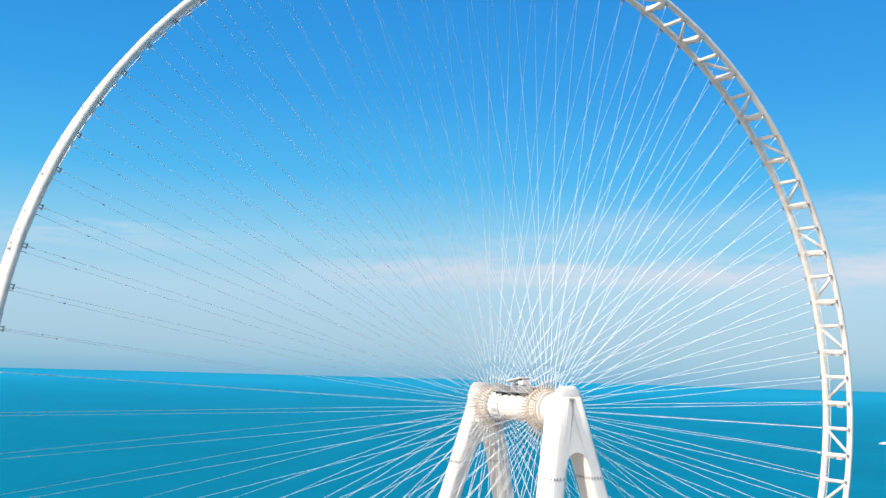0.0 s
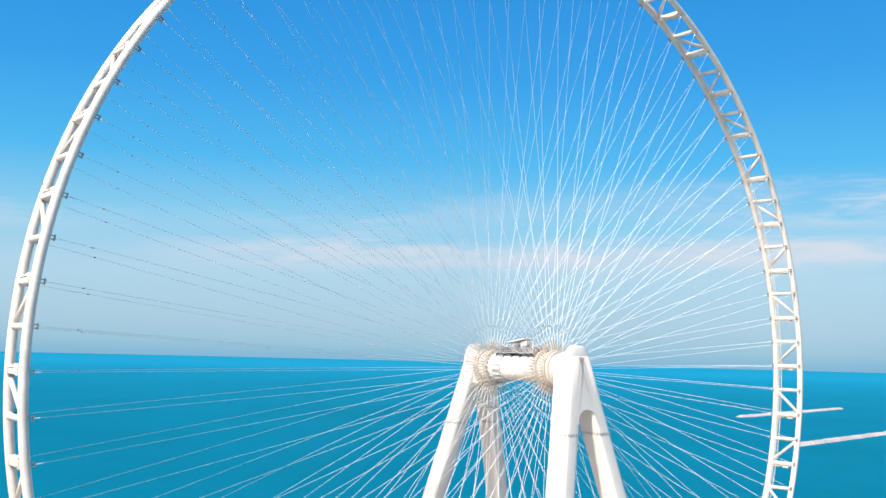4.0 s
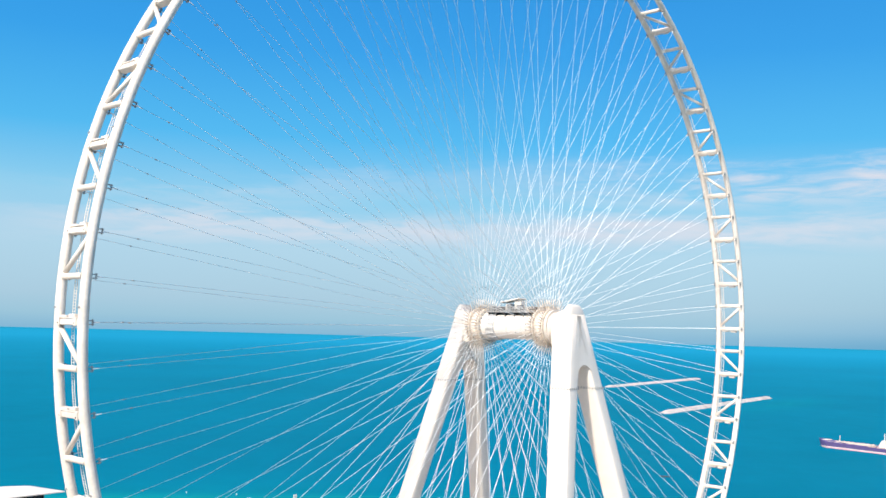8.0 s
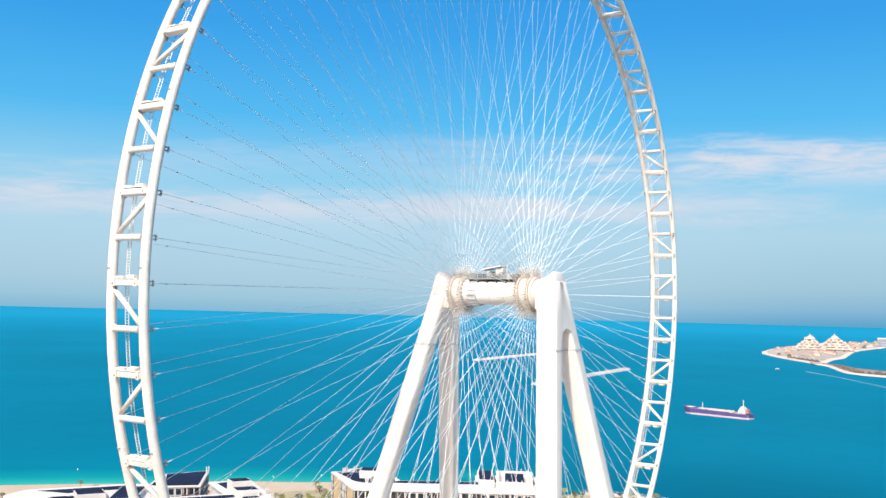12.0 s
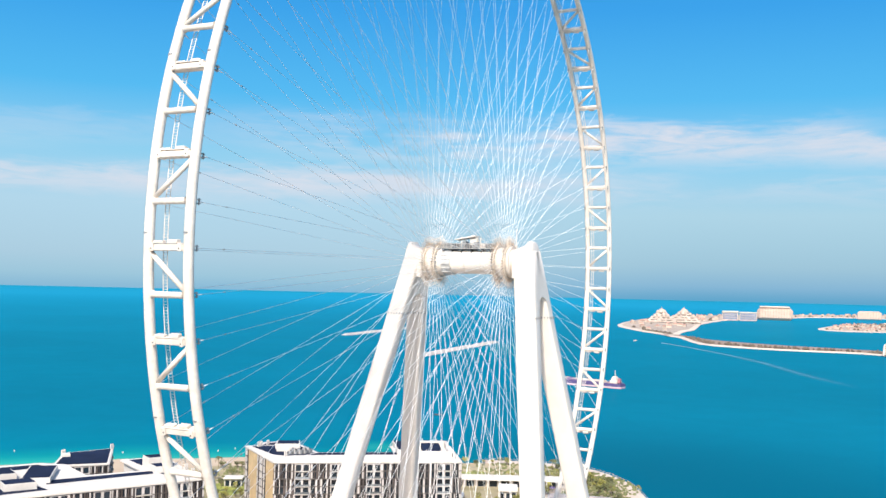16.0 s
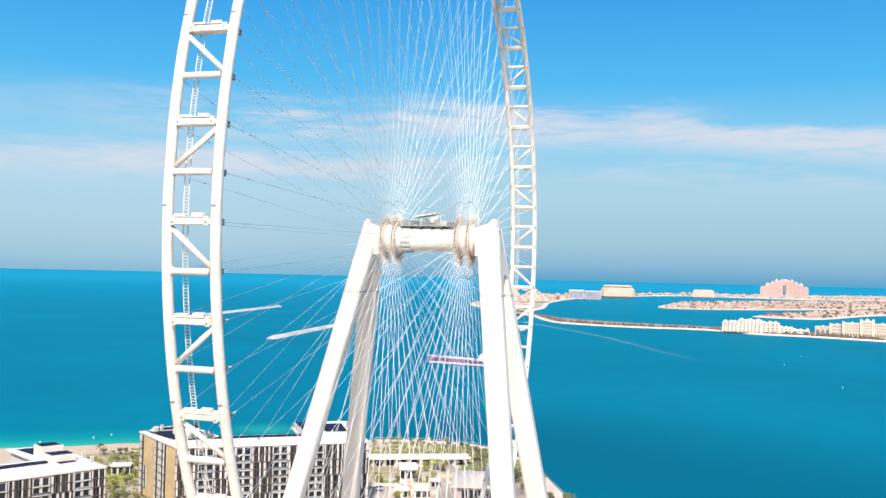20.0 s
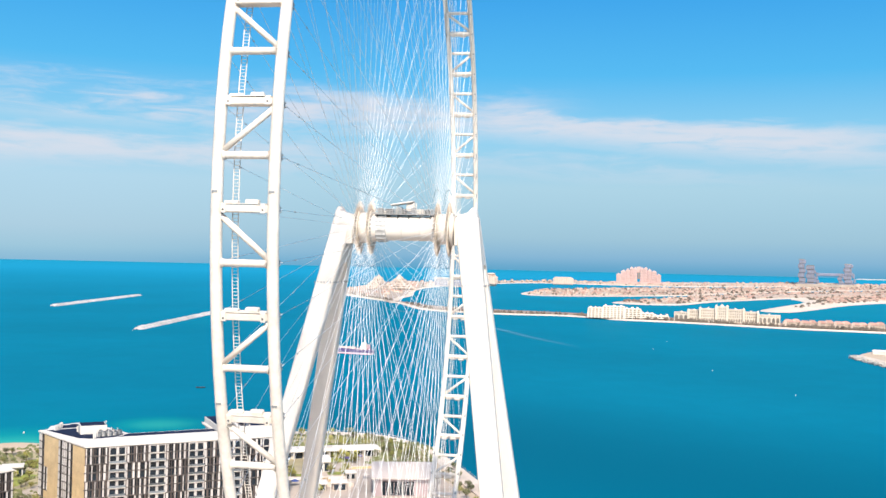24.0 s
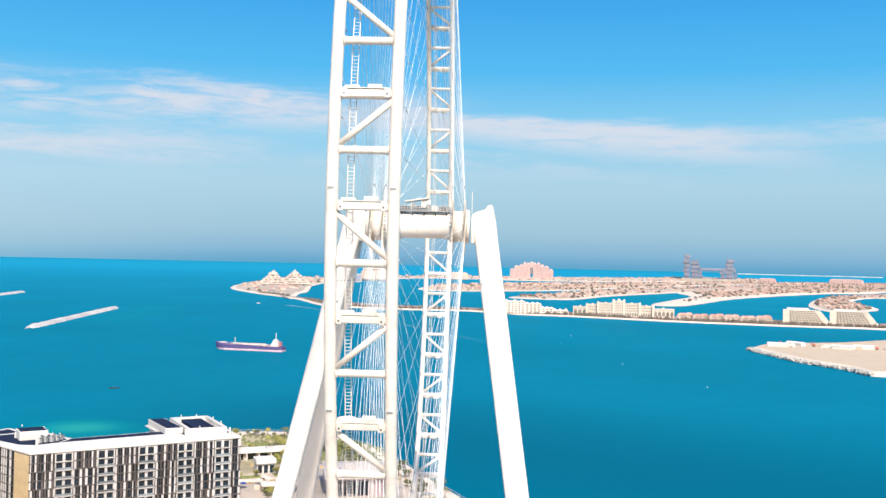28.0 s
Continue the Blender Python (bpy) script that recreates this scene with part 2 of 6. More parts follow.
    nt.links.new(b.outputs[0], both.inputs[1])
    nt.links.new(gloss.outputs[0], both.inputs[2])
    nt.links.new(both.outputs[0], nt.nodes["Material Output"].inputs["Surface"])
    return m


SEA = sea_material()

# ---- mesh helpers ----


def mesh_of(name, verts, faces, material, smooth=False):
    me = bpy.data.meshes.new(name)
    me.from_pydata([tuple(p) for p in verts], [], faces)
    me.materials.append(material)
    if smooth:
        me.polygons.foreach_set("use_smooth", [True] * len(me.polygons))
    me.update()
    return me


class Build:
    """Collects faces for one mesh."""

    def __init__(self):
        self.v, self.f = [], []

    def add(self, verts, faces, m=None):
        k = len(self.v)
        self.v += [(m @ Vector(p)) if m else Vector(p) for p in verts]
        self.f += [tuple(i + k for i in f) for f in faces]
        return self

    def box(self, x0, x1, y0, y1, z0, z1, m=None, bev=0.0):
        if bev:
            bm = bmesh.new()
            bmesh.ops.create_cube(bm, size=1)
            for w in bm.verts:
                w.co = Vector(((x0 + x1) / 2 + w.co.x * (x1 - x0), (y0 + y1) / 2 + w.co.y * (y1 - y0), (z0 + z1) / 2 + w.co.z * (z1 - z0)))
            bmesh.ops.bevel(bm, geom=bm.edges[:], offset=bev, segments=1, affect="EDGES")
            bm.verts.index_update()
            self.add([w.co.copy() for w in bm.verts], [[w.index for w in f.verts] for f in bm.faces], m)
            bm.free()
            return self
        return self.add([(x0, y0, z0), (x1, y0, z0), (x1, y1, z0), (x0, y1, z0), (x0, y0, z1), (x1, y0, z1), (x1, y1, z1), (x0, y1, z1)],
                        [(0, 3, 2, 1), (4, 5, 6, 7), (0, 1, 5, 4), (1, 2, 6, 5), (2, 3, 7, 6), (3, 0, 4, 7)], m)

    def tube(self, points, radius, sides=8, caps=True, m=None):
        """A round bar along points; radius: one number or one for each point."""
        pts = [Vector(p) for p in points]
        rad = radius if isinstance(radius, (list, tuple)) else [radius] * len(pts)
        verts, faces = [], []
        for i, p in enumerate(pts):
            d = (pts[min(i + 1, len(pts) - 1)] - pts[max(i - 1, 0)]).normalized()
            u = d.cross(Vector((0, 0, 1)) if abs(d.z) < 0.95 else Vector((0, 1, 0))).normalized()
            w = d.cross(u)
            for k in range(sides):
                a = 2 * math.pi * k / sides
                verts.append(p + (u * math.cos(a) + w * math.sin(a)) * rad[i])
        for i in range(len(pts) - 1):
            for k in range(sides):
                a, b = i * sides + k, i * sides + (k + 1) % sides
                faces.append((a, b, b + sides, a + sides))
        if caps:
            faces.append(tuple(range(sides - 1, -1, -1)))
            faces.append(tuple(range((len(pts) - 1) * sides, len(pts) * sides)))
        return self.add(verts, faces, m)

    def prism(self, outline, z0, z1, m=None):
        n = len(outline)
        verts = [(x, y, z0) for x, y in outline] + [(x, y, z1) for x, y in outline]
        return self.add(verts, [tuple(range(n - 1, -1, -1)), tuple(range(n, 2 * n))] + [(i, (i + 1) % n, n + (i + 1) % n, n + i) for i in range(n)], m)

    def mesh(self, name, material, smooth=False):
        return mesh_of(name, self.v, self.f, material, smooth)


def part(name, build, material, parent, label="", smooth=False, m=None):
    """One mesh object under a thing or under a part; build: a Build or a ready mesh."""
    me = build.mesh(name, material, smooth) if isinstance(build, Build) else build
    ob = new(name, me)
    ob.parent = parent
    if m is not None:
        ob.matrix_basis = m
    return tagged(ob, label) if label else ob


def thing(name, m, label, category, group="", kind=""):
    ob = new(name)
    ob.matrix_basis = m
    ob.empty_display_size = 1.0
    return tagged(ob, label, category, group, kind)


# ---- the sea: one sheet out to the horizon, drawn in towards its far edge ----
CENTRE, EYE = Vector((-250.0, -60.0, 0.0)), 122.5
NEAR, FAR = 2600.0, 2230.0


def out_at(x, y, z=0.0):
    """The place of a point that lies so far off over the sea, and the scale there."""
    v = Vector((x, y, 0)) - CENTRE
    d = v.length
    if d <= NEAR:
        return Vector((x, y, z)), 1.0
    r = NEAR + FAR * (1 - math.exp(-(d - NEAR) / FAR))
    s = r / d
    p = CENTRE + v * s
    return Vector((p.x, p.y, EYE * (1 - s) + z * s)), s


COAST = [(-60, 640), (40, 560), (120, 500), (180, 450), (222, 408), (262, 380), (292, 340), (318, 310), (322, 275), (335, 235), (364, 195), (389, 164), (399, 138),
         (401, 118), (400, 98), (394, 84), (384, 70), (364, 52), (343, 39), (316, 26), (272, 7), (226, -14), (180, -46), (110, -84), (20, -115), (-90, -130), (-200, -115), (-290, -40),
         (-340, 80), (-350, 260), (-300, 430), (-220, 560), (-140, 640)]


def coast_distance(pts):
    """Distance of each point from the coast, and whether it lies inside."""
    best = np.full(len(pts), 1e9)
    inside = np.zeros(len(pts), bool)
    c = np.array(COAST, float)
    for a, b in zip(c, np.roll(c, -1, 0)):
        ab = b - a
        t = np.clip(((pts - a) @ ab) / (ab @ ab), 0, 1)
        best = np.minimum(best, np.linalg.norm(pts - (a + t[:, None] * ab), axis=1))
        crosses = (a[1] > pts[:, 1]) != (b[1] > pts[:, 1])
        if abs(ab[1]) > 1e-9:
            inside ^= crosses & (pts[:, 0] < ab[0] * (pts[:, 1] - a[1]) / ab[1] + a[0])
    return best, inside


def build_sea():
    rings = list(np.arange(0, 300, 50)) + list(np.arange(300, 1000, 10)) + list(np.geomspace(1000, 21400, 70))
    seg = 420
    verts, flat = [], []
    for d in rings:
        for k in range(seg):
            a = 2 * math.pi * k / seg
            x, y = CENTRE.x + d * math.sin(a), CENTRE.y + d * math.cos(a)
            flat.append((x, y))
            verts.append(out_at(x, y)[0])
    faces = [(i * seg + (k + 1) % seg, (i + 1) * seg + (k + 1) % seg, (i + 1) * seg + k, i * seg + k) for i in range(len(rings) - 1) for k in range(seg)]
    me = mesh_of("sea", verts, faces, SEA, True)
    me.normals_split_custom_set_from_vertices([(0, 0, 1)] * len(verts))
    flat = np.array(flat)
    dist, inside = coast_distance(flat)
    beach = np.clip((flat[:, 1] - 120) / 90, 0, 1) * np.clip((flat[:, 0] - 50) / 60, 0, 1)
    shallow = np.where(inside, 1.0, np.exp(-dist / 64.0)) * (0.05 + 0.95 * beach)
    # shoals: in the lee of the long breakwater, and inside the island's lagoons
    along, across = (flat - np.array((1720, 690))) @ np.array((0.985, 0.17)), (flat - np.array((1720, 690))) @ np.array((-0.17, 0.985))
    shoal = 0.36 * np.exp(-(along / 260) ** 2 - (across / 55) ** 2)
    lagoon = 0.3 * np.exp(-((flat[:, 0] - 3600) / 1300) ** 2 - ((flat[:, 1] + 700) / 900) ** 2)
    shallow = np.maximum(shallow, np.maximum(shoal, lagoon))
    # darker water along a line off the eastern shore
    ca, cb = np.array((200.0, -300.0)), np.array((420.0, 60.0))
    way = np.clip(((flat - ca) @ (cb - ca)) / ((cb - ca) @ (cb - ca)), 0, 1)
    dark_water = np.exp(-(np.linalg.norm(flat - (ca + way[:, None] * (cb - ca)), axis=1) / 190.0) ** 2)
    me.attributes.new("dark_water", "FLOAT", "POINT").data.foreach_set("value", dark_water.astype(np.float32))
    # sand bar off the beach
    bar = 0.8 * np.exp(-((flat[:, 0] - 414) / 40) ** 2 - ((flat[:, 1] - 258) / 42) ** 2)
    shallow = np.maximum(shallow, np.where(inside, shallow, bar))
    at = me.attributes.new("shallow", "FLOAT", "POINT")
    at.data.foreach_set("value", shallow.astype(np.float32))
    # share of painted haze colour, growing with distance over the water
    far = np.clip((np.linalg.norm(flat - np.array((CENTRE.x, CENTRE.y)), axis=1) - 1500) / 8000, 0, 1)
    me.attributes.new("haze_tint", "FLOAT", "POINT").data.foreach_set("value", far.astype(np.float32))
    return tagged(new("water", me), "calm turquoise-blue sea reaching to the hazy horizon", "sea", kind="structure")


build_sea()


def ring_island(name, outline, z_top, slope, material, label, category="island", kind="structure", edge=None):
    """Flat land with a sloping edge down into the water."""
    n = len(outline)
    c = np.array(outline, float)
    area = sum(c[i][0] * c[(i + 1) % n][1] - c[(i + 1) % n][0] * c[i][1] for i in range(n))
    if area < 0:
        c = c[::-1]
    inner = []
    for i in range(n):
        t = c[(i + 1) % n] - c[i - 1]
        t = t / np.linalg.norm(t)
        inner.append(c[i] + slope * np.array((-t[1], t[0])))
    verts = [out_at(x, y, -0.8)[0] for x, y in c] + [out_at(x, y, z_top)[0] for x, y in inner]
    faces = [(i, (i + 1) % n, n + (i + 1) % n, n + i) for i in range(n)] + [tuple(range(n, 2 * n))]
    me = mesh_of(name, verts, faces, material)
    if edge:
        me.materials.append(edge)
        me.polygons.foreach_set("material_index", [1] * n + [0])
    return tagged(new(name, me), label, category, kind=kind)


def smooth_loop(points, steps=4):
    """Rounds off a closed outline."""
    p = [Vector(q) for q in points]
    n = len(p)
    res = []
    for i in range(n):
        a, b, c, d = p[i - 1], p[i], p[(i + 1) % n], p[(i + 2) % n]
        for s in range(steps):
            t = s / steps
            res.append(tuple(0.5 * ((2 * b) + (c - a) * t + (2 * a - 5 * b + 4 * c - d) * t * t + (3 * b - a - 3 * c + d) * t ** 3)))
    return res


GROUND = 4.0
ring_island("ground", smooth_loop(COAST), GROUND, 14.0, SAND, "sandy island ground with a pale beach at its edge", "ground")

# ---- the observation wheel ----
HUB = Vector((0.54, 0.21, 130.80))
RIM, HALF, PITCH, PHASE = 120.37, 4.325, 2 * math.pi / 96, 0.0150


def turned(i):
    """Rung number i of 96, counted from +x up and over."""
    return Matrix.Rotation(-(PHASE + i * PITCH), 4, "Y")


def arc(radius, y, i0, i1, n):
    return [(radius * math.cos(k * PITCH), y, radius * math.sin(k * PITCH)) for k in (i0 + (i1 - i0) * s / n for s in range(n + 1))]


wheel = thing("observation_wheel", Matrix.Translation(HUB) @ pose(0, 0, 0, 0.18, 0, 0.07), "giant white steel observation wheel rim with cable spokes and no cabins", "ferris wheel")


def build_wheel():
    chord = Build().tube(arc(RIM, 0, -1, 1, 4), 0.89, 16, False).mesh("chord_segment", WHITE, True)
    collar = Build().tube(arc(RIM, 0, -0.03, 0.03, 1), 0.905, 16).mesh("splice_collar", WHITE)
    strap = Build().box(RIM + 0.72, RIM + 0.96, -0.35, 0.45, -0.14, 0.14).mesh("splice_plate", GREY)
    rung = Build().tube([(RIM, -HALF + 0.8, 0), (RIM, HALF - 0.8, 0)], 0.56, 12, False)
    for s in (-1, 1):
        rung.tube([(RIM, s * (HALF - 0.85), 0), (RIM, s * (HALF - 1.2), 0)], [0.78, 0.57], 12, False)
    rung = rung.mesh("rung", WHITE, True)
    beam = Build().box(RIM - 0.8, RIM + 0.7, -HALF + 0.75, HALF - 0.75, -0.6, 0.5, bev=0.14)
    for s in (-1, 1):
        beam.box(RIM + 0.6, RIM + 0.95, s * 3.0 - 0.38, s * 3.0 + 0.38, -0.8, 0.62, bev=0.08)
    beam = beam.mesh("cabin_beam", WHITE)
    deck = Build().box(RIM - 0.8, RIM + 0.8, -HALF + 0.9, HALF - 0.9, -0.82, -0.7, bev=0.03)
    deck.box(RIM - 0.5, RIM + 0.6, -2.2, -0.2, -1.4, -0.8, bev=0.1)
    deck.box(RIM - 0.5, RIM + 0.6, 0.9, 3.0, -1.2, -0.8, bev=0.1)
    deck = deck.mesh("maintenance_deck", WHITE)
    bolts = Build().tube([(RIM + 0.9, 0, 0.1), (RIM + 1.0, 0, 0.1)], 0.15, 8).mesh("pin", DARK)
    z0, z1 = arc(RIM, 0, 0.12, 0.92, 1)
    diag = []
    for s in (-1, 1):
        diag.append(Build().tube([(z0[0], s * 3.7, z0[2]), (z1[0], -s * 3.7, z1[2])], 0.46, 10).mesh("diagonal_brace", WHITE, True))
    ladder = Build()
    for y in (1.5, 2.4):
        ladder.tube(arc(RIM - 1.4, y, -1, 1, 4), 0.075, 6)
    for k in range(30):
        a = (-1 + (k + 0.5) / 15) * PITCH
        x, z = (RIM - 1.4) * math.cos(a), (RIM - 1.4) * math.sin(a)
        ladder.tube([(x, 1.5, z), (x, 2.4, z)], 0.045, 5, False)
    ladder = ladder.mesh("maintenance_ladder", WHITE)
    socket = {}
    spoke = {}
    for s in (-1, 1):
        b = Build().box(RIM - 1.65, RIM - 0.85, s * 4.75 - 0.22, s * 4.75 + 0.22, -0.4, -0.24).box(RIM - 1.65, RIM - 0.85, s * 4.75 - 0.22, s * 4.75 + 0.22, 0.24, 0.4)
        b.tube([(RIM - 1.45, s * 4.75, -0.55), (RIM - 1.45, s * 4.75, 0.55)], 0.13, 8)
        socket[s] = b.mesh("cable_socket", GREY)
        for odd in (0, 1):
            yh = s * (12.2 if odd else 9.0)
            top, low = Vector((RIM - 1.4, s * 4.75, 0)), Vector((4.7, yh, 0))
            d = (low - top)
            spoke[s, odd] = (Build().tube([top + d * 0.002, top + d * 0.012, top + d * 0.0121, low], [0.12, 0.1, 0.036, 0.036], 6, False).mesh("spoke_cable", CABLE, True))
    damper, clamps = {}, Build()
    for s in (-1, 1):
        for odd in (0, 1):
            top, low = Vector((RIM - 1.4, s * 4.75, 0)), Vector((4.7, s * (12.2 if odd else 9.0), 0))
            d = (low - top).normalized()
            at = 6.5 if s < 0 else 10.8
            damper[s, odd] = Build().tube([top + d * at, top + d * (at + 0.1), top + d * (at + 0.4), top + d * (at + 0.5)], [0.07, 0.12, 0.12, 0.07], 8).mesh("cable_damper", GREY)
            for i in range(odd, 96, 2):
                clamps.tube([low - d * 5.6, low - d * 5.95], 0.062, 6, True, turned(i))
    tagged(part("clamp_row", clamps, DARK, wheel, "dark clamps on the cables round the hub"), kind="stuff")
    for i in range(96):
        m = turned(i)
        for s in (-1, 1):
            if i % 2 == 0:
                part("chord_segment", chord, None, wheel, m=m @ Matrix.Translation((0, s * HALF, 0)))
            if i % 4 == 0:
                q = turned(i - 0.32) @ Matrix.Translation((0, s * HALF, 0))
                part("splice_collar", collar, None, wheel, m=q)
                part("splice_plate", strap, None, wheel, m=q)
            part("cable_socket", socket[s], None, wheel, m=m)
            cable = part("spoke_cable", spoke[s, i % 2], None, wheel, m=m)
            part("cable_damper", damper[s, i % 2], None, cable)
        if i % 2 == 0:
            b = part("cabin_beam", beam, None, wheel, m=m)
            for s in (-1, 1):
                part("pin", bolts, None, b, m=Matrix.Translation((0, s * 3.0, 0)))
            part("maintenance_deck", deck, None, b)
            part("diagonal_brace", diag[(i // 2 + 1) % 2], None, wheel, m=m)
            part("maintenance_ladder", ladder, None, wheel, m=m)
        else:
            part("rung", rung, None, wheel, m=m)


build_wheel()


def ring(radius, y0, y1, r_in, n=40):
    """A disc with a hole round the wheel's axle."""
    b = Build()
    v, f = [], []
    for k in range(n):
        a = 2 * math.pi * k / n
        c, s = math.cos(a), math.sin(a)
        v += [(radius * c, y0, radius * s), (radius * c, y1, radius * s), (r_in * c, y1, r_in * s), (r_in * c, y0, r_in * s)]
    for k in range(n):
        a, d = 4 * k, 4 * ((k + 1) % n)
        for j in range(4):
            f.append((a + j, a + (j + 1) % 4, d + (j + 1) % 4, d + j))
    return b.add(v, f)


def build_hub():
    part("axle_tube", Build().tube([(0, -13.4, 0), (0, -8, 0), (0, -7.2, 0), (0, 7.2, 0), (0, 8, 0), (0, 13.4, 0)], [3.7, 3.7, 3.25, 3.25, 3.7, 3.7], 40), LEG, wheel, "wide white axle drum", True)
    bolt = Build().tube([(0, 0, -0.35), (0, 0, 0.5), (0, 0, 1.1), (0, 0, 2.5)], [0.15, 0.15, 0.1, 0.06], 6).mesh("cable_clevis", RUSTFIT, True)
    hole = Build().tube([(0, -0.3, 0), (0, 0.3, 0)], 0.2, 8).mesh("bolt_head", RAILGREY)
    for s in (-1, 1):
        for y, r in ((9.0, 4.75), (12.2, 4.75)):
            part("flange", ring(r, s * y - 0.28, s * y + 0.28, 3.3), TANFIT, wheel, "weathered beige cable flange")
            for k in range(48):
                a = PHASE + (2 * k + (1 if y > 10 else 0)) * PITCH
                part("cable_clevis", bolt, None, wheel, m=Matrix.Rotation(-a, 4, "Y") @ Matrix.Translation((4.75, s * y, 0)) @ Matrix.Rotation(radians(90), 4, "Y"))
        for k in range(24):
            a = 2 * math.pi * k / 24
            part("bolt_head", hole, None, wheel, m=Matrix.Translation((4.1 * math.cos(a), s * 8.55, 4.1 * math.sin(a))))
        part("drum", ring(4.05, s * 10.6 - 1.25, s * 10.6 + 1.25, 3.3), LEG, wheel, "white drum between the flanges", True)
    part("bearing_shell", ring(3.55, 4.4, 7.3, 3.1), RAILPALE, wheel, "pale grey ribbed ring round the axle")
    for k in range(18):
        a = 2 * math.pi * k / 18
        part("shell_rib", Build().box(-0.12, 0.12, 4.5, 7.2, 3.5, 3.75), RAILPALE, wheel, m=Matrix.Rotation(a, 4, "Y"))
    for y in (-4.6, 0.2, 4.6):
        part("seam_band", ring(3.32, y - 0.2, y + 0.2, 3.1), WHITE, wheel)


build_hub()


def build_hub_deck():
    """Machine platform on top of the axle."""
    deck = thing("machine_platform", Matrix.Translation(HUB), "railed steel machine platform with a white hoist on the axle", "platform")
    part("floor_plate", Build().box(-2.4, 2.4, -8.2, 7.6, 3.45, 3.62), DARK, deck, "dark grating floor")
    for y in (-7.4, -4.5, -1.5, 1.5, 4.5, 7.0):
        part("support", Build().box(-2.2, 2.2, y - 0.12, y + 0.12, 2.0, 3.46), DARK, deck)
    for x in (-2.35, 2.35):
        for k in range(21):
            y = -8.1 + k * 0.78
            part("post", Build().tube([(x, y, 3.6), (x, y, 5.0)], 0.1, 6), RAILGREY, deck)
        part("kick_plate", Build().box(x - 0.03, x + 0.03, -8.1, 7.5, 3.62, 3.85), RAILGREY, deck)
        for z in (4.15, 4.6, 5.05):
            part("rail", Build().tube([(x, -8.1, z), (x, 7.5, z)], 0.09, 6), RAILGREY, deck)
    for y in (-8.1, 7.5):
        for z in (4.2, 5.0):
            part("rail", Build().tube([(-2.35, y, z), (2.35, y, z)], 0.07, 6), RAILGREY, deck)
    for x0, y0, w, d, h, mt in ((-1.2, -7.2, 1.6, 1.8, 1.3, DARK), (0.4, -4.9, 1.4, 1.6, 1.5, WHITE), (-1.8, -3.2, 1.5, 1.2, 1.9, GREY), (-1.6, 2.9, 1.5, 2.0, 1.5, DARK), (0.3, 5.2, 1.6, 1.6, 1.2, WHITE), (-1.9, 5.6, 1.3, 1.4, 1.7, GREY), (-0.8, -0.6, 1.2, 1.2, 1.5, DARK)):
        part("machine_box", Build().box(x0, x0 + w, y0, y0 + d, 3.62, 3.62 + h, bev=0.06), mt, deck)
    part("hoist_roof", Build().box(-1.7, 1.7, -3.6, 2.6, 6.5, 6.9, pose(0, 0, 0, -9, 0, 0), bev=0.1), WHITE, deck, "white tilted canopy of the hoist")
    part("hoist_body", Build().box(-1.0, 1.0, -2.6, -0.6, 4.6, 6.7, bev=0.12), WHITE, deck)
    part("hoist_drum", Build().tube([(-1.1, 1.2, 5.2), (1.1, 1.2, 5.2)], 0.6, 14), GREY, deck, "grey winch drum")
    for x, y, z in ((-1.2, -2.9, 6.85), (1.2, -2.9, 6.85), (-1.2, 1.9, 6.15), (1.2, 1.9, 6.15)):
        part("hoist_leg", Build().tube([(x, y, 3.6), (x * 0.9, y, z)], 0.13, 6), WHITE, deck)
    for y in (-6.0, 4.0, 6.6):
        part("lamp_post", Build().tube([(1.9, y, 3.6), (1.9, y, 6.6)], 0.07, 6), RAILGREY, deck)
    part("mast", Build().tube([(0.4, -13.9, 3.6), (0.4, -13.9, 9.2)], 0.09, 6), WHITE, deck, "thin white mast")


build_hub_deck()


def leg_section(w, d, r=1.6):
    pts = []
    for cx, cy, a0 in ((w / 2 - r, d / 2 - r, 0), (-w / 2 + r, d / 2 - r, 90), (-w / 2 + r, -d / 2 + r, 180), (w / 2 - r, -d / 2 + r, 270)):
        for k in range(5):
            a = radians(a0 + 90 * k / 4)
            pts.append((cx + r * math.cos(a), cy + r * math.sin(a)))
    return pts


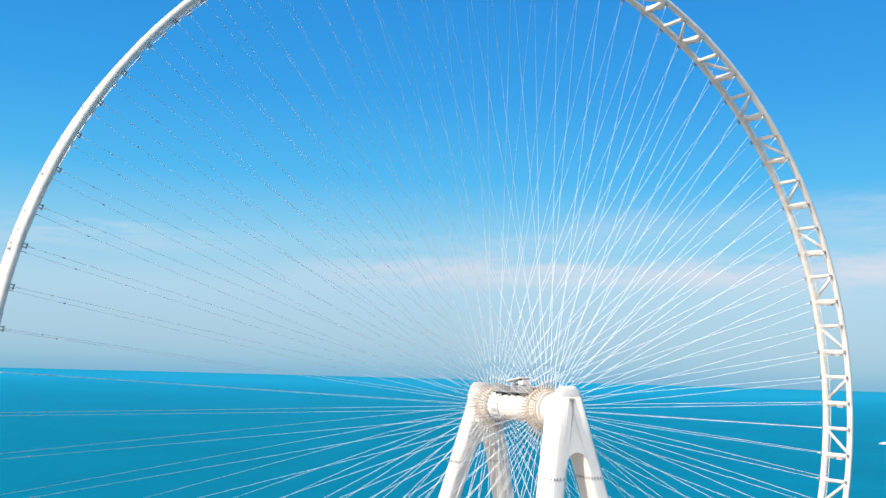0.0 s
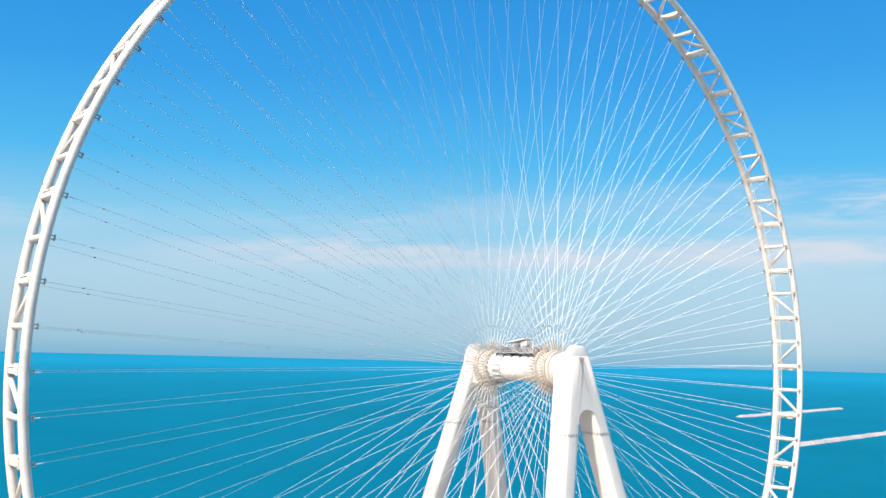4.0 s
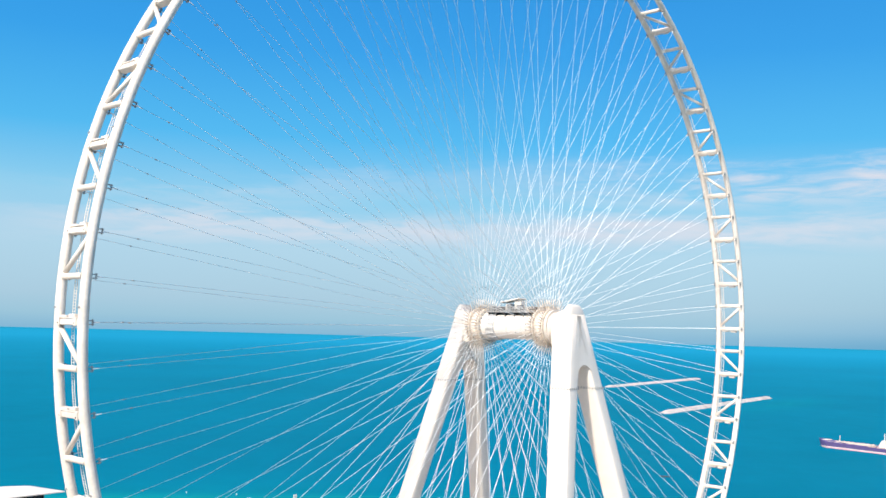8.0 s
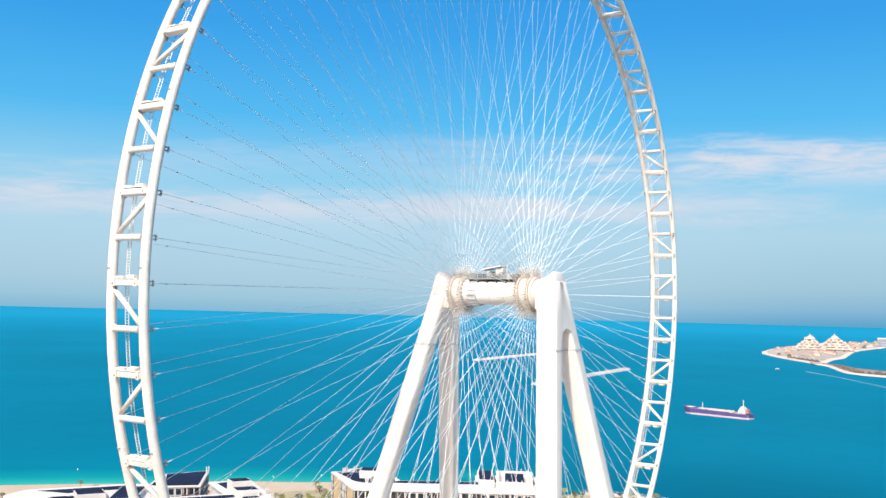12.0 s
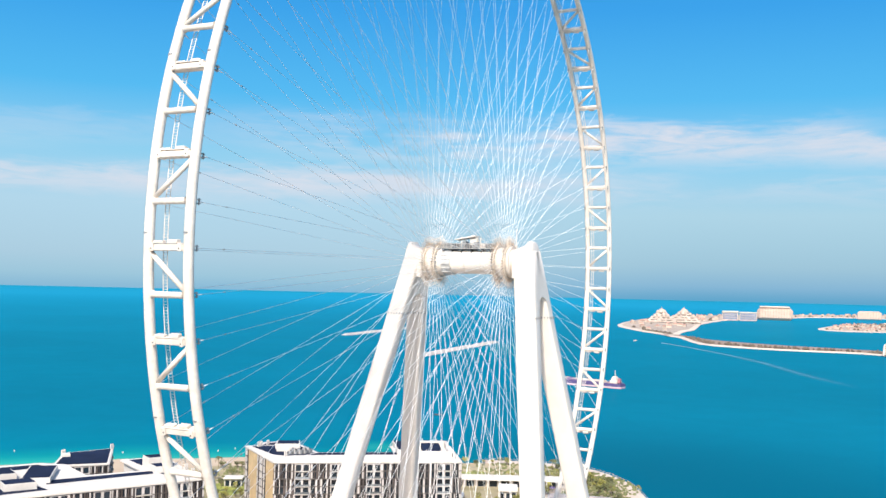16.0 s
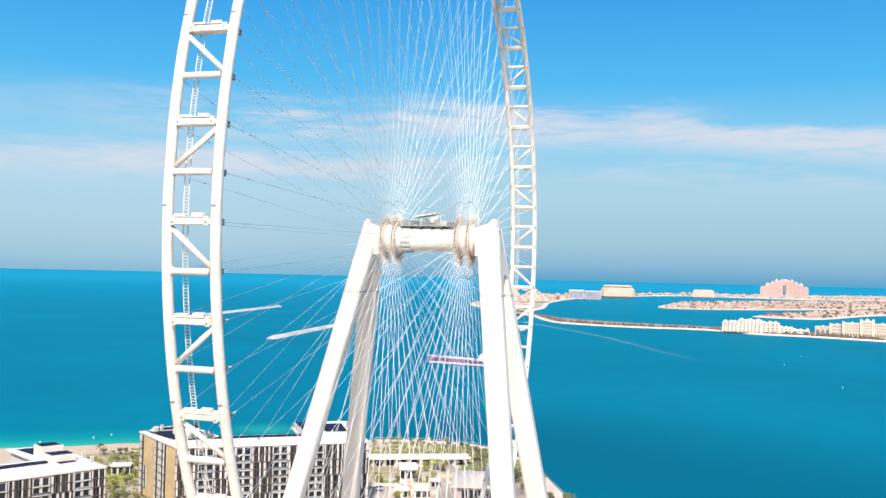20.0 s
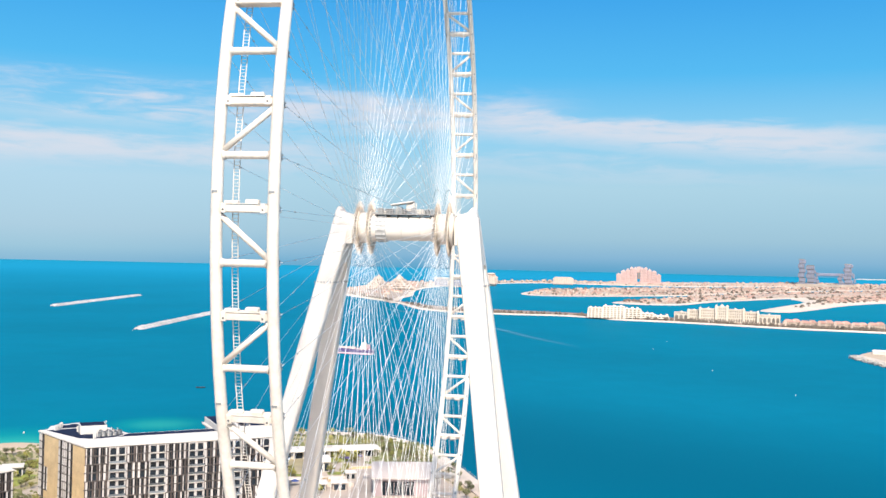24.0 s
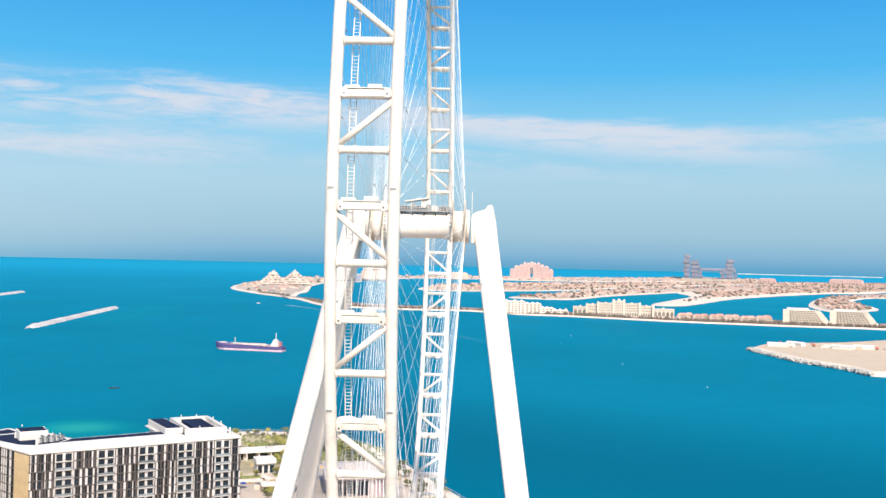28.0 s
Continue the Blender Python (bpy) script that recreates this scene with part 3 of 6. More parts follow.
def build_support(side, feet, reach, deep):
    """Two inclined legs that meet in a head at the axle's end."""
    base = Vector(((feet[0][0] + feet[1][0]) / 2, (feet[0][1] + feet[1][1]) / 2, GROUND))
    frame_thing = thing("wheel_support", Matrix.Translation(base), "pair of huge white steel legs carrying the wheel's axle", "support legs", "wheel supports")
    ytop = side * reach
    low = []
    for fx, fy in feet:
        away = math.copysign(0.95, fx)
        top, foot = Vector((1.0 + away, ytop, 134.0)) - base, Vector((fx + away, fy, 6.0)) - base
        low.append((top, foot, away))
        b = Build()
        v, f = [], []
        steps = 14
        for k in range(steps + 1):
            t = k / steps
            p = top.lerp(foot, t)
            s = 1.0 - 0.03 * math.sin(math.pi * t)
            sec = leg_section(4.3 * s, deep * s, 0.9)
            n = len(sec)
            v += [(p.x + x, p.y + y, p.z) for x, y in sec]
        for k in range(steps):
            for j in range(n):
                a, c = k * n + j, k * n + (j + 1) % n
                f.append((a, a + n, c + n, c))
        f += [tuple(range(n)), tuple(range((steps + 1) * n - 1, steps * n - 1, -1))]
        b.add(v, f)
        leg = part("leg", b, LEG, frame_thing, smooth=True)
        q = top.lerp(foot, 0.14)
        for k in range(-2, 3):
            part("bracket", Build().box(q.x + k * 0.85 - 0.1, q.x + k * 0.85 + 0.1, q.y - deep / 2 - 0.14, q.y - deep / 2 + 0.02, q.z - 0.3, q.z + 0.25), GREY, leg)
        for k in range(-3, 4):
            part("bracket", Build().box(q.x - 2.28, q.x - 2.12, q.y + k * 0.85 - 0.1, q.y + k * 0.85 + 0.1, q.z - 0.3, q.z + 0.25), GREY, leg)
        part("footing", Build().box(foot.x - 6, foot.x + 6, foot.y - 6, foot.y + 6, -2.8, 1.4, bev=0.3), PAVING, frame_thing, "pale concrete footing")
    # the web that joins the legs under the head, cut out below in a round arch
    def inner(z, s):
        top, foot, away = low[0 if s < 0 else 1]
        p = top.lerp(foot, (134.0 - base.z - (z - base.z)) / 128.0)
        return p.x - s * 1.9, p.y
    apex, rad = 121.7, 3.2
    xc = (inner(apex - rad, -1)[0] + inner(apex - rad, 1)[0]) / 2
    curve = [(xc + rad * math.cos(radians(180 - 15 * k)), apex - rad + rad * math.sin(radians(15 * k))) for k in range(13)]
    top_row = [(inner(133.7, -1)[0] + (inner(133.7, 1)[0] - inner(133.7, -1)[0]) * k / 12, 133.7) for k in range(13)]
    v, f = [], []
    for face in (-1, 1):
        for row in (top_row, curve):
            for x, z in row:
                v.append((x, inner(z, 1)[1] + face * (deep / 2 + 0.02), z - base.z))
    for k in range(12):
        f += [(k, k + 1, 14 + k, 13 + k), (27 + k, 26 + k, 39 + k, 40 + k), (13 + k, 14 + k, 40 + k, 39 + k)]
    web = Build().add(v, f)
    for s in (-1, 1):
        k0 = 0 if s < 0 else 12
        c, t0 = v[13 + k0], v[k0]
        xs = [(inner(z, s)[0] + s * 1.7, inner(z, s)[1], z) for z in (133.7, apex - rad - 0.6)]
        q = [(c[0], c[1], c[2]), (t0[0], t0[1], t0[2]), (xs[0][0], t0[1], t0[2]), (xs[1][0], xs[1][1] - deep / 2 - 0.02, xs[1][2] - base.z)]
        web.add(q + [(a, b_ + deep + 0.04, z) for a, b_, z in q], [(0, 1, 2, 3), (7, 6, 5, 4), (0, 3, 7, 4)])
    part("web_plate", web, LEG, frame_thing, "arched white plate joining both legs")
    h = Build()
    y0, y1 = side * 13.6, side * (reach + deep / 2 - 0.12)
    prof = [(-2.3, 126.5), (-2.7, 132.0), (-2.5, 134.2), (-1.4, 135.6), (2.6, 135.6), (4.1, 134.2), (4.6, 132.0), (4.8, 126.5)]
    v = []
    for y, lift in ((y0, -1.9), (y0 + side * 1.2, -1.0), (y0 + side * 3.4, -0.3), (y1 - side * 1.5, 1.05), (y1 - side * 0.5, 0.75), (y1, -1.2)):
        for x, z in prof:
            v.append((x - base.x, y - base.y, z + (lift if z > 133 else 0) - base.z))
    n = len(prof)
    f = []
    for k in range(5):
        for j in range(n - 1):
            a = k * n + j
            f.append((a, a + 1, a + 1 + n, a + n))
    f += [tuple(range(n)), tuple(range(5 * n, 6 * n))]
    h.add(v, f)
    me = h.mesh("leg_head", LEG)
    bm = bmesh.new()
    bm.from_mesh(me)
    bmesh.ops.recalc_face_normals(bm, faces=bm.faces[:])
    bmesh.ops.bevel(bm, geom=[e for e in bm.edges if len(e.link_faces) == 2 and e.calc_face_angle() > 0.6], offset=0.5, segments=3, affect="EDGES", profile=0.5)
    bm.to_mesh(me)
    bm.free()
    me.polygons.foreach_set("use_smooth", [True] * len(me.polygons))
    part("leg_head", me, None, frame_thing, "rounded white head over the axle's end")
    part("bearing_collar", ring(4.3, side * 13.0 - 0.35, side * 13.0 + 0.35, 3.0).add([], []), WHITE, frame_thing, m=Matrix.Translation(HUB - base))


build_support(-1, ((-28, -34.6), (34.6, -34.4)), 16.7, 6.0)
build_support(1, ((-24.5, 43.0), (45.5, 43.4)), 16.5, 5.2)

# ---- residences beside the wheel ----


def offset(poly, d):
    """An outline moved inwards by d (outwards: minus); corners anticlockwise from above."""
    res, n = [], len(poly)
    for i in range(n):
        p, a, b = Vector(poly[i]), Vector(poly[i - 1]), Vector(poly[(i + 1) % n])
        u, v = (p - a).normalized(), (b - p).normalized()
        nu, nv = Vector((-u.y, u.x)), Vector((-v.y, v.x))
        m = (nu + nv)
        res.append(tuple(p + m * (d / max(1 + nu.dot(nv), 0.3))))
    return res


def block(name, corners, ground, top, label, seed, seen, roof_boxes, courts=(), tans=(), membranes=(), machines=(), posts=()):
    """An apartment house: corners, anticlockwise from above; seen: the sides whose storeys show."""
    rnd = random.Random(seed)
    c0 = Vector((*corners[0], 0))
    house = thing(name, Matrix.Translation((c0.x, c0.y, ground)), label, "apartment building", "residences")
    pts = [(x - c0.x, y - c0.y) for x, y in corners]
    h = top - ground
    n = len(pts)
    inset = offset(pts, 1.1)
    part("wall", Build().prism(inset, -0.5, h - 0.6), RENDERWALL, house)
    part("roof", Build().prism(pts, h - 0.9, h - 0.1), WHITEROOF, house, "white roof edge with dark membrane")
    for area in membranes or [offset(corners, 3.4)]:
        part("roof_membrane", Build().prism([(x - c0.x, y - c0.y) for x, y in area], h - 0.1, h - 0.04), ROOFING, house, "navy roof membrane")
    for x, y in posts:
        for dx in (-0.5, 0.5):
            part("roof_post", Build().box(x - c0.x + dx * 1.5 - 0.3, x - c0.x + dx * 1.5 + 0.3, y - c0.y - 0.3, y - c0.y + 0.3, h - 0.1, h + 2.7, bev=0.08), RENDERWALL, house)
    for k, (x, y) in enumerate(machines):
        q = part("roof_machine", Build().box(x - c0.x - 1.1, x - c0.x + 1.1, y - c0.y - 1.0, y - c0.y + 1.0, h - 0.1, h + 1.6 + 0.25 * (k % 3), bev=0.1), GREY, house, "grey rooftop cooling unit")
        part("fan", Build().tube([(x - c0.x, y - c0.y, h + 1.6 + 0.25 * (k % 3)), (x - c0.x, y - c0.y, h + 1.95 + 0.25 * (k % 3))], 0.75, 10), DARK, q)
        part("pipe", Build().tube([(x - c0.x - 1.3, y - c0.y, h), (x - c0.x - 1.3, y - c0.y, h + 2.6), (x - c0.x + 0.6, y - c0.y + 1.2, h + 2.7)], 0.16, 6), RENDERWALL, q)
    storey = 3.72
    levels = int((h - 1.0) / storey)
    hh = storey - 0.42
    made, tally, rest = {}, collections.Counter(), {}

    def shared(key, make):
        if key not in made:
            made[key] = make()
        return made[key]

    def slats(kind, x0, w, z, m0, variant):
        """Upright louvres or white fins over a glazed bay, unevenly spaced."""
        r = random.Random(variant * 7 + (1 if kind == "louvre_slat" else 2))
        x = r.choice((0.0, 0.4))
        while x < w - 0.3:
            if kind == "louvre_slat":
                g, t = r.choice((0.5, 0.75, 1.1, 1.7)), r.choice((0.3, 0.5, 0.85))
            else:
                g, t = r.choice((1.4, 2.2, 3.0)), r.choice((0.35, 0.65, 0.95))
            t = min(t, w - x)
            tally[kind] += 1
            if tally[kind] > 300:
                rest.setdefault(kind, Build()).box(x0 + x, x0 + x + t, -0.22 if kind == "louvre_slat" else -0.32, 0.15, z, z + hh, m0)
                x += t + g
                continue
            me = shared((kind, round(t, 2)), lambda: Build().box(0, t, -0.22 if kind == "louvre_slat" else -0.32, 0.15, 0, hh).mesh(kind, BROWNWALL if kind == "louvre_slat" else LIGHTPANEL))
            part(kind, me, None, house, m=m0 @ Matrix.Translation((x0 + x, 0, z)))
            x += t + g
    for side in seen:
        a, b_ = Vector(pts[side]), Vector(pts[(side + 1) % n])
        d = b_ - a
        length = d.length
        m0 = Matrix.Translation((a.x, a.y, 0)) @ Matrix.Rotation(math.atan2(d.y, d.x), 4, "Z")
        tan_side = side in tans
        cuts = (0.12 * length, 0.45 * length, 0.75 * length, length)
        for lv in range(levels):
            z = h - 1.0 - (lv + 1) * storey
            if z < -0.4:
                break
            if not tan_side:
                part("floor_edge", Build().box(-0.25, length + 0.25, -0.5, 0.9, z - 0.42, z, m0), SLAB, house, "dark floor edge")
            if lv > 11:
                continue
            part("glazing", Build().box(0.1, length - 0.1, 0.5, 0.7, z, z + hh, m0), GLASS, house, "dark glazing band")
            x, i = 0.0, 0
            while x < length - 1.0:
                mm = m0 @ Matrix.Translation((x, 0, z))
                if tan_side:
                    zone = next(k for k in range(4) if x < cuts[k] - 0.05)
                    left = cuts[zone] - x
                    w = left / max(round(left / 4.2), 1)
                    if zone in (1, 3) and not (zone == 1 and i % 4 == 1 and lv in (4, 5, 6)):
                        part("tan_panel", shared(("tan", round(w, 1)), lambda: Build().box(0.04, w - 0.04, -0.1, 0.4, -0.34, hh + 0.02).mesh("tan_panel", TANWALL)), None, house, m=mm)
                    else:
                        part("floor_edge", shared(("fe", round(w, 1)), lambda: Build().box(0, w, -0.3, 0.5, -0.34, 0).mesh("floor_edge", SLAB)), None, house, m=mm)
                        slats("white_fin", x, w, z, m0, 3 + i % 3)
                elif i % 2 == 0:
                    w = min(10.2, length - x)
                    vr = (i // 2 * 3 + lv // 2 * 5 + seed) % 7 + (10 if lv // 2 % 2 else 0)
                    slats("louvre_slat", x, w, z, m0, vr)
                    slats("white_fin", x, w, z, m0, vr)
                else:
                    w = min(7.4, length - x)

                    def back():
                        b = Build().box(0, 0.5, -0.1, 0.45, 0, hh)
                        b.box(w / 2 - 0.55, w / 2 + 0.55, -0.1, 0.45, 0, hh).box(w - 0.5, w, -0.1, 0.45, 0, hh)
                        return b.box(0.45, w - 0.45, 0.1, 0.4, hh - 0.35, hh).mesh("balcony_frame", LIGHTPANEL)
                    bal = part("balcony_frame", shared(("b", round(w, 1)), back), None, house, m=mm)
                    if lv > 0:
                        part("balustrade", shared(("r", round(w, 1)), lambda: Build().box(0.1, w - 0.1, -0.96, -0.92, 0.0, 0.95).box(0.1, 0.14, -0.94, -0.1, 0.0, 0.95).box(w - 0.14, w - 0.1, -0.94, -0.1, 0.0, 0.95).mesh("balustrade", BALGLASS)), None, bal)
                    part("balcony_floor", shared(("bf", round(w, 1)), lambda: Build().box(-0.1, w + 0.1, -1.0, 0.3, -0.3, -0.06, bev=0.03).mesh("balcony_floor", RENDERWALL)), None, bal)
                x += w
                i += 1
    for kind, b in rest.items():
        tagged(part("lower_" + kind + "s", b, BROWNWALL if kind == "louvre_slat" else LIGHTPANEL, house), kind="stuff")
    part("cornice", Build().prism(offset(pts, -0.5), h - 0.95, h - 0.35), RENDERWALL, house, "white cornice band")
    for x0, x1, y0, y1, zh, rot, dark in roof_boxes:
        m = Matrix.Translation((x0 - c0.x, y0 - c0.y, h - 0.1)) @ Matrix.Rotation(radians(rot), 4, "Z")
        pent = part("rooftop_room", Build().box(0, x1, 0, y1, 0, zh, m, bev=0.08), RENDERWALL, house, "white rooftop room")
        part("rooftop_cover", Build().box(0.5, x1 - 0.5, 0.5, y1 - 0.5, zh, zh + 0.08, m), ROOFING if dark else WHITEROOF, pent)
    for ring_pts, zh in courts:
        rp = [(x - c0.x, y - c0.y) for x, y in ring_pts]
        inner = offset(rp, 1.6)
        k = len(rp)
        b = Build()
        v = [(x, y, z) for z in (h - 0.1, h + zh) for x, y in rp] + [(x, y, z) for z in (h - 0.1, h + zh) for x, y in inner]
        f = []
        for i in range(k):
            j = (i + 1) % k
            f += [(i, j, k + j, k + i), (2 * k + j, 2 * k + i, 3 * k + i, 3 * k + j), (k + i, k + j, 3 * k + j, 3 * k + i)]
        court = part("roof_parapet", b.add(v, f), RENDERWALL, house, "white parapet round a sunken roof court")
        part("court_floor", Build().prism(offset(rp, 4.6), h + 0.0, h + zh - 0.5), ROOFING, court, "navy block raised inside the court")
        part("court_terrace", Build().prism(inner, h - 0.05, h + 0.1), WHITEROOF, court)
        for i in range(k):
            a, e = Vector(rp[i]), Vector(rp[(i + 1) % k])
            for t in (0.3, 0.7):
                q = a.lerp(e, t)
                part("vent_pipe", Build().tube([(q.x, q.y, h + zh), (q.x, q.y, h + zh + 1.1)], 0.25, 7), RENDERWALL, court)
    for k in range(0 if membranes else 10):
        q = Vector(pts[0]).lerp(Vector(pts[-1]), rnd.uniform(0.35, 0.9)).lerp(Vector(pts[n // 2]), rnd.uniform(0.15, 0.5))
        if not inside((q.x, q.y), offset(pts, 2.5)):
            continue
        s = rnd.uniform(0.5, 1.1)
        part("roof_machine", Build().box(q.x - s, q.x + s, q.y - s * 0.8, q.y + s * 0.8, h - 0.1, h + rnd.uniform(0.9, 1.9), bev=0.08), GREY if k % 2 else RENDERWALL, house, "small rooftop machine")
    return house


def inside(p, poly):
    c = False
    for a, b in zip(poly, poly[1:] + poly[:1]):
        if (a[1] > p[1]) != (b[1] > p[1]) and p[0] < (b[0] - a[0]) * (p[1] - a[1]) / (b[1] - a[1]) + a[0]:
            c = not c
    return c


BALGLASS = surface("balcony_glass", (0.15, 0.165, 0.18), 0.35, grain=2, each=0.5)


def main_at(along, deep):
    """A place on the main house: metres along its front from the garden corner, and back from the front."""
    return (150 + 0.567 * along + 0.824 * deep, 172 - 0.824 * along + 0.567 * deep)


MAIN = [main_at(*p) for p in ((0, 0), (93, 0), (94, 47), (62, 48), (62, 27), (22, 26), (13, 52), (-16, 48))]
x1, y1 = main_at(0.5, 29.0)
x2, y2 = main_at(62.5, 17.0)
block("apartment_building", MAIN, GROUND, 37.0, "nine-storey apartment house with brown louvres and white panels", 3, (0, 7, 1),
      [(x1, 12, y1, 11, 4.0, -55.5, True), (x2, 8, y2, 30, 2.9, -55.5, True)],
      [([main_at(*p) for p in ((71, 11), (89.5, 9), (92, 45), (73, 46))], 3.0)], (7, 1),
      [[main_at(*p) for p in ((-1, 20), (5, 16.5), (15, 18), (20, 25), (11.5, 49.5), (-13, 46))], [main_at(*p) for p in ((16, 18.2), (70, 19.5), (70, 26.3), (22, 25.2))],
       [main_at(*p) for p in ((64, 28), (71, 12), (72.5, 12), (72, 46), (64, 46))], [main_at(*p) for p in ((90, 8), (91.6, 8), (92.4, 46), (92.2, 46))]],
      [main_at(a, b) for a, b in ((8, 21), (10.5, 22), (13, 21.5), (15.5, 23), (17.5, 25), (9, 25), (12, 26), (15, 27.5))],
      [main_at(a, b) for a, b in ((5.5, 15), (-9, 44), (-8, 45.2), (0.5, 38), (1.5, 39.2), (70, 10), (90.5, 8))])
EAST = [main_at(*p) for p in ((-14, 52.5), (12, 53.5), (4, 80), (-9, 74))]
block("apartment_building", EAST, GROUND, 34.5, "pale apartment wing with balconies behind the larger house", 11, (3, 0), [], membranes=[[main_at(*p) for p in ((-10, 56), (9, 57), (3, 77), (-6, 72))]], posts=[main_at(-5, 66)])
WEST = [(8, 231), (108, 180), (140, 233), (122, 244), (106, 215), (84, 228), (98, 256), (94, 269), (50, 292), (36, 287)]
block("apartment_building", WEST, GROUND, 35.0, "white apartment house with louvred bays and dark roofs", 5, (0, 1, 9),
      [(111, 10, 216, 9, 5.0, -29, True), (104, 11, 205, 9.5, 3.0, -29, True), (55, 12, 236, 30, 2.4, -48, True), (40, 13, 228, 11, 3.0, -28, True), (50, 13, 252, 12, 2.6, -28, True)], (), (1,),
      [[(60, 226), (103, 205.5), (108, 210.5), (66, 233)], [(104, 200), (111, 197), (135, 234), (123, 240)], [(20, 231), (53, 217), (64, 258), (48, 268), (36, 262)], [(58, 270), (90, 257), (90, 266), (52, 286)]],
      (), [(119, 200), (112, 190)])
NORTH = [(111.8, 279.5), (131.5, 261.6), (166, 293.4), (141, 303.4)]
block("apartment_building", NORTH, GROUND, 30.0, "pale apartment house under a navy roof", 7, (0, 1, 3), [(131, 4, 294, 4, 1.6, -40, False)],
      membranes=[offset(NORTH, 0.9)], posts=[(135, 298), (137, 299.5), (164, 292)])
BEACHSIDE = [(14, 345), (60, 330), (88, 385), (46, 402)]
block("apartment_building", BEACHSIDE, GROUND, 26.0, "white apartment house with flat dark roofs beside the beach", 9, (0, 3),
      [(24, 14, 350, 12, 2.2, -18, True), (44, 12, 356, 14, 2.4, -18, True)])


def hotel_tower():
    """Glazed hotel tower under a thin white overhanging roof."""
    roof = [(-11, 219), (-16, 240), (-36, 248), (-52, 216)]
    c = Vector((-30, 230))
    h = thing("hotel_tower", Matrix.Translation((c.x, c.y, GROUND)), "dark glazed hotel tower under a white overhanging roof", "hotel")
    pts = [(x - c.x, y - c.y) for x, y in roof]
    top = 61.3 - GROUND
    part("core", Build().prism(offset(pts, 5.5), -0.5, top - 0.5), RENDERWALL, h)
    n = len(pts)
    for k in range(15):
        z = top - 0.8 - (k + 1) * 3.75
        if z < 0:
            break
        part("floor_slab", Build().prism(offset(pts, 3.2 if k % 2 else 4.2), z - 0.45, z), RENDERWALL, h)
        part("glazing", Build().prism(offset(pts, 5.0), z, z + 3.3), GLASS, h)
    inner = offset(pts, 7.0)
    v = [(x, y, top - 0.25) for x, y in pts] + [(x, y, top + 0.15) for x, y in pts] + [(x, y, top + 1.3) for x, y in inner]
    f = [tuple(range(n - 1, -1, -1)), tuple(range(2 * n, 3 * n))]
    for i in range(n):
        j = (i + 1) % n
        f += [(i, j, n + j, n + i), (n + i, n + j, 2 * n + j, 2 * n + i)]
    part("roof", Build().add(v, f), WHITEROOF, h, "thin white overhanging roof")
    a, b = Vector(pts[3]), Vector(pts[0])
    for k in range(9):
        q = a.lerp(b, 0.12 + k * 0.09) + Vector((0, 4.6))
        part("mullion", Build().box(q.x - 0.12, q.x + 0.12, q.y - 0.15, q.y + 0.15, 0, top - 0.5), SLAB, h)


hotel_tower()

# ---- breakwaters, ship and boats ----


def foam_material():
    """Thin foam: opaque along the middle of a wake near the boat, fading to clear water outwards and behind."""
    m = surface("foam_on_water", (0.26, 0.48, 0.58), 0.5, grain=0.05, spread=0.3)
    nt = m.node_tree
    fade = nt.nodes.new("ShaderNodeAttribute")
    fade.attribute_name = "foam"
    clear = nt.nodes.new("ShaderNodeBsdfTransparent")
    mix = nt.nodes.new("ShaderNodeMixShader")
    nt.links.new(fade.outputs["Fac"], mix.inputs[0])
    nt.links.new(clear.outputs[0], mix.inputs[1])
    nt.links.new(nt.nodes["Principled BSDF"].outputs[0], mix.inputs[2])
    nt.links.new(mix.outputs[0], nt.nodes["Material Output"].inputs["Surface"])
    return m


FOAM = foam_material()
PALE_ROCK = surface("pale_breakwater_rock", (0.46, 0.43, 0.405), 0.9, grain=0.12, spread=0.25, stain=0.2)
HULL = surface("purple_hull_paint", (0.085, 0.06, 0.165), 0.5, grain=0.3, spread=0.2)
HULLRED = surface("red_hull_paint", (0.33, 0.14, 0.17), 0.6, grain=0.3, spread=0.2)
HULLPINK = surface("faded_pink_hull_paint", (0.55, 0.30, 0.34), 0.6, grain=0.3, spread=0.2)
SHIPDECK = surface("beige_ship_deck", (0.56, 0.46, 0.40), 0.8, grain=0.3, spread=0.25)


def ridge(name, x0, y0, x1, y1, width, height, seed, label):
    """A rubble mound between two ends, with a flat crest and a ragged foot."""
    rnd = random.Random(seed)
    a, b = Vector((x0, y0)), Vector((x1, y1))
    d = (b - a).normalized()
    side = Vector((-d.y, d.x))
    n = int((b - a).length / 9)
    across = [(-0.5, -1.0), (-0.34, 0.45), (-0.2, 0.95), (0.0, 1.0), (0.2, 0.95), (0.34, 0.45), (0.5, -1.0)]
    verts, faces = [], []
    for i in range(n + 1):
        t = i / n
        end = min(1.0, min(t, 1 - t) * n / 2.5 + 0.12)
        c = a.lerp(b, t) + side * rnd.uniform(-0.8, 0.8)
        for u, h in across:
            p = c + side * (u * width * (0.5 + 0.5 * end) + rnd.uniform(-0.9, 0.9))
            z = (h * height if h > 0 else -1.0) * end + (rnd.uniform(-0.5, 0.5) if h > 0 else 0)
            verts.append(out_at(p.x, p.y, z)[0])
    w = len(across)
    for i in range(n):
        for k in range(w - 1):
            faces.append((i * w + k, i * w + k + 1, (i + 1) * w + k + 1, (i + 1) * w + k))
    return tagged(new(name, mesh_of(name, verts, faces, PALE_ROCK)), label, "breakwater", "breakwaters")


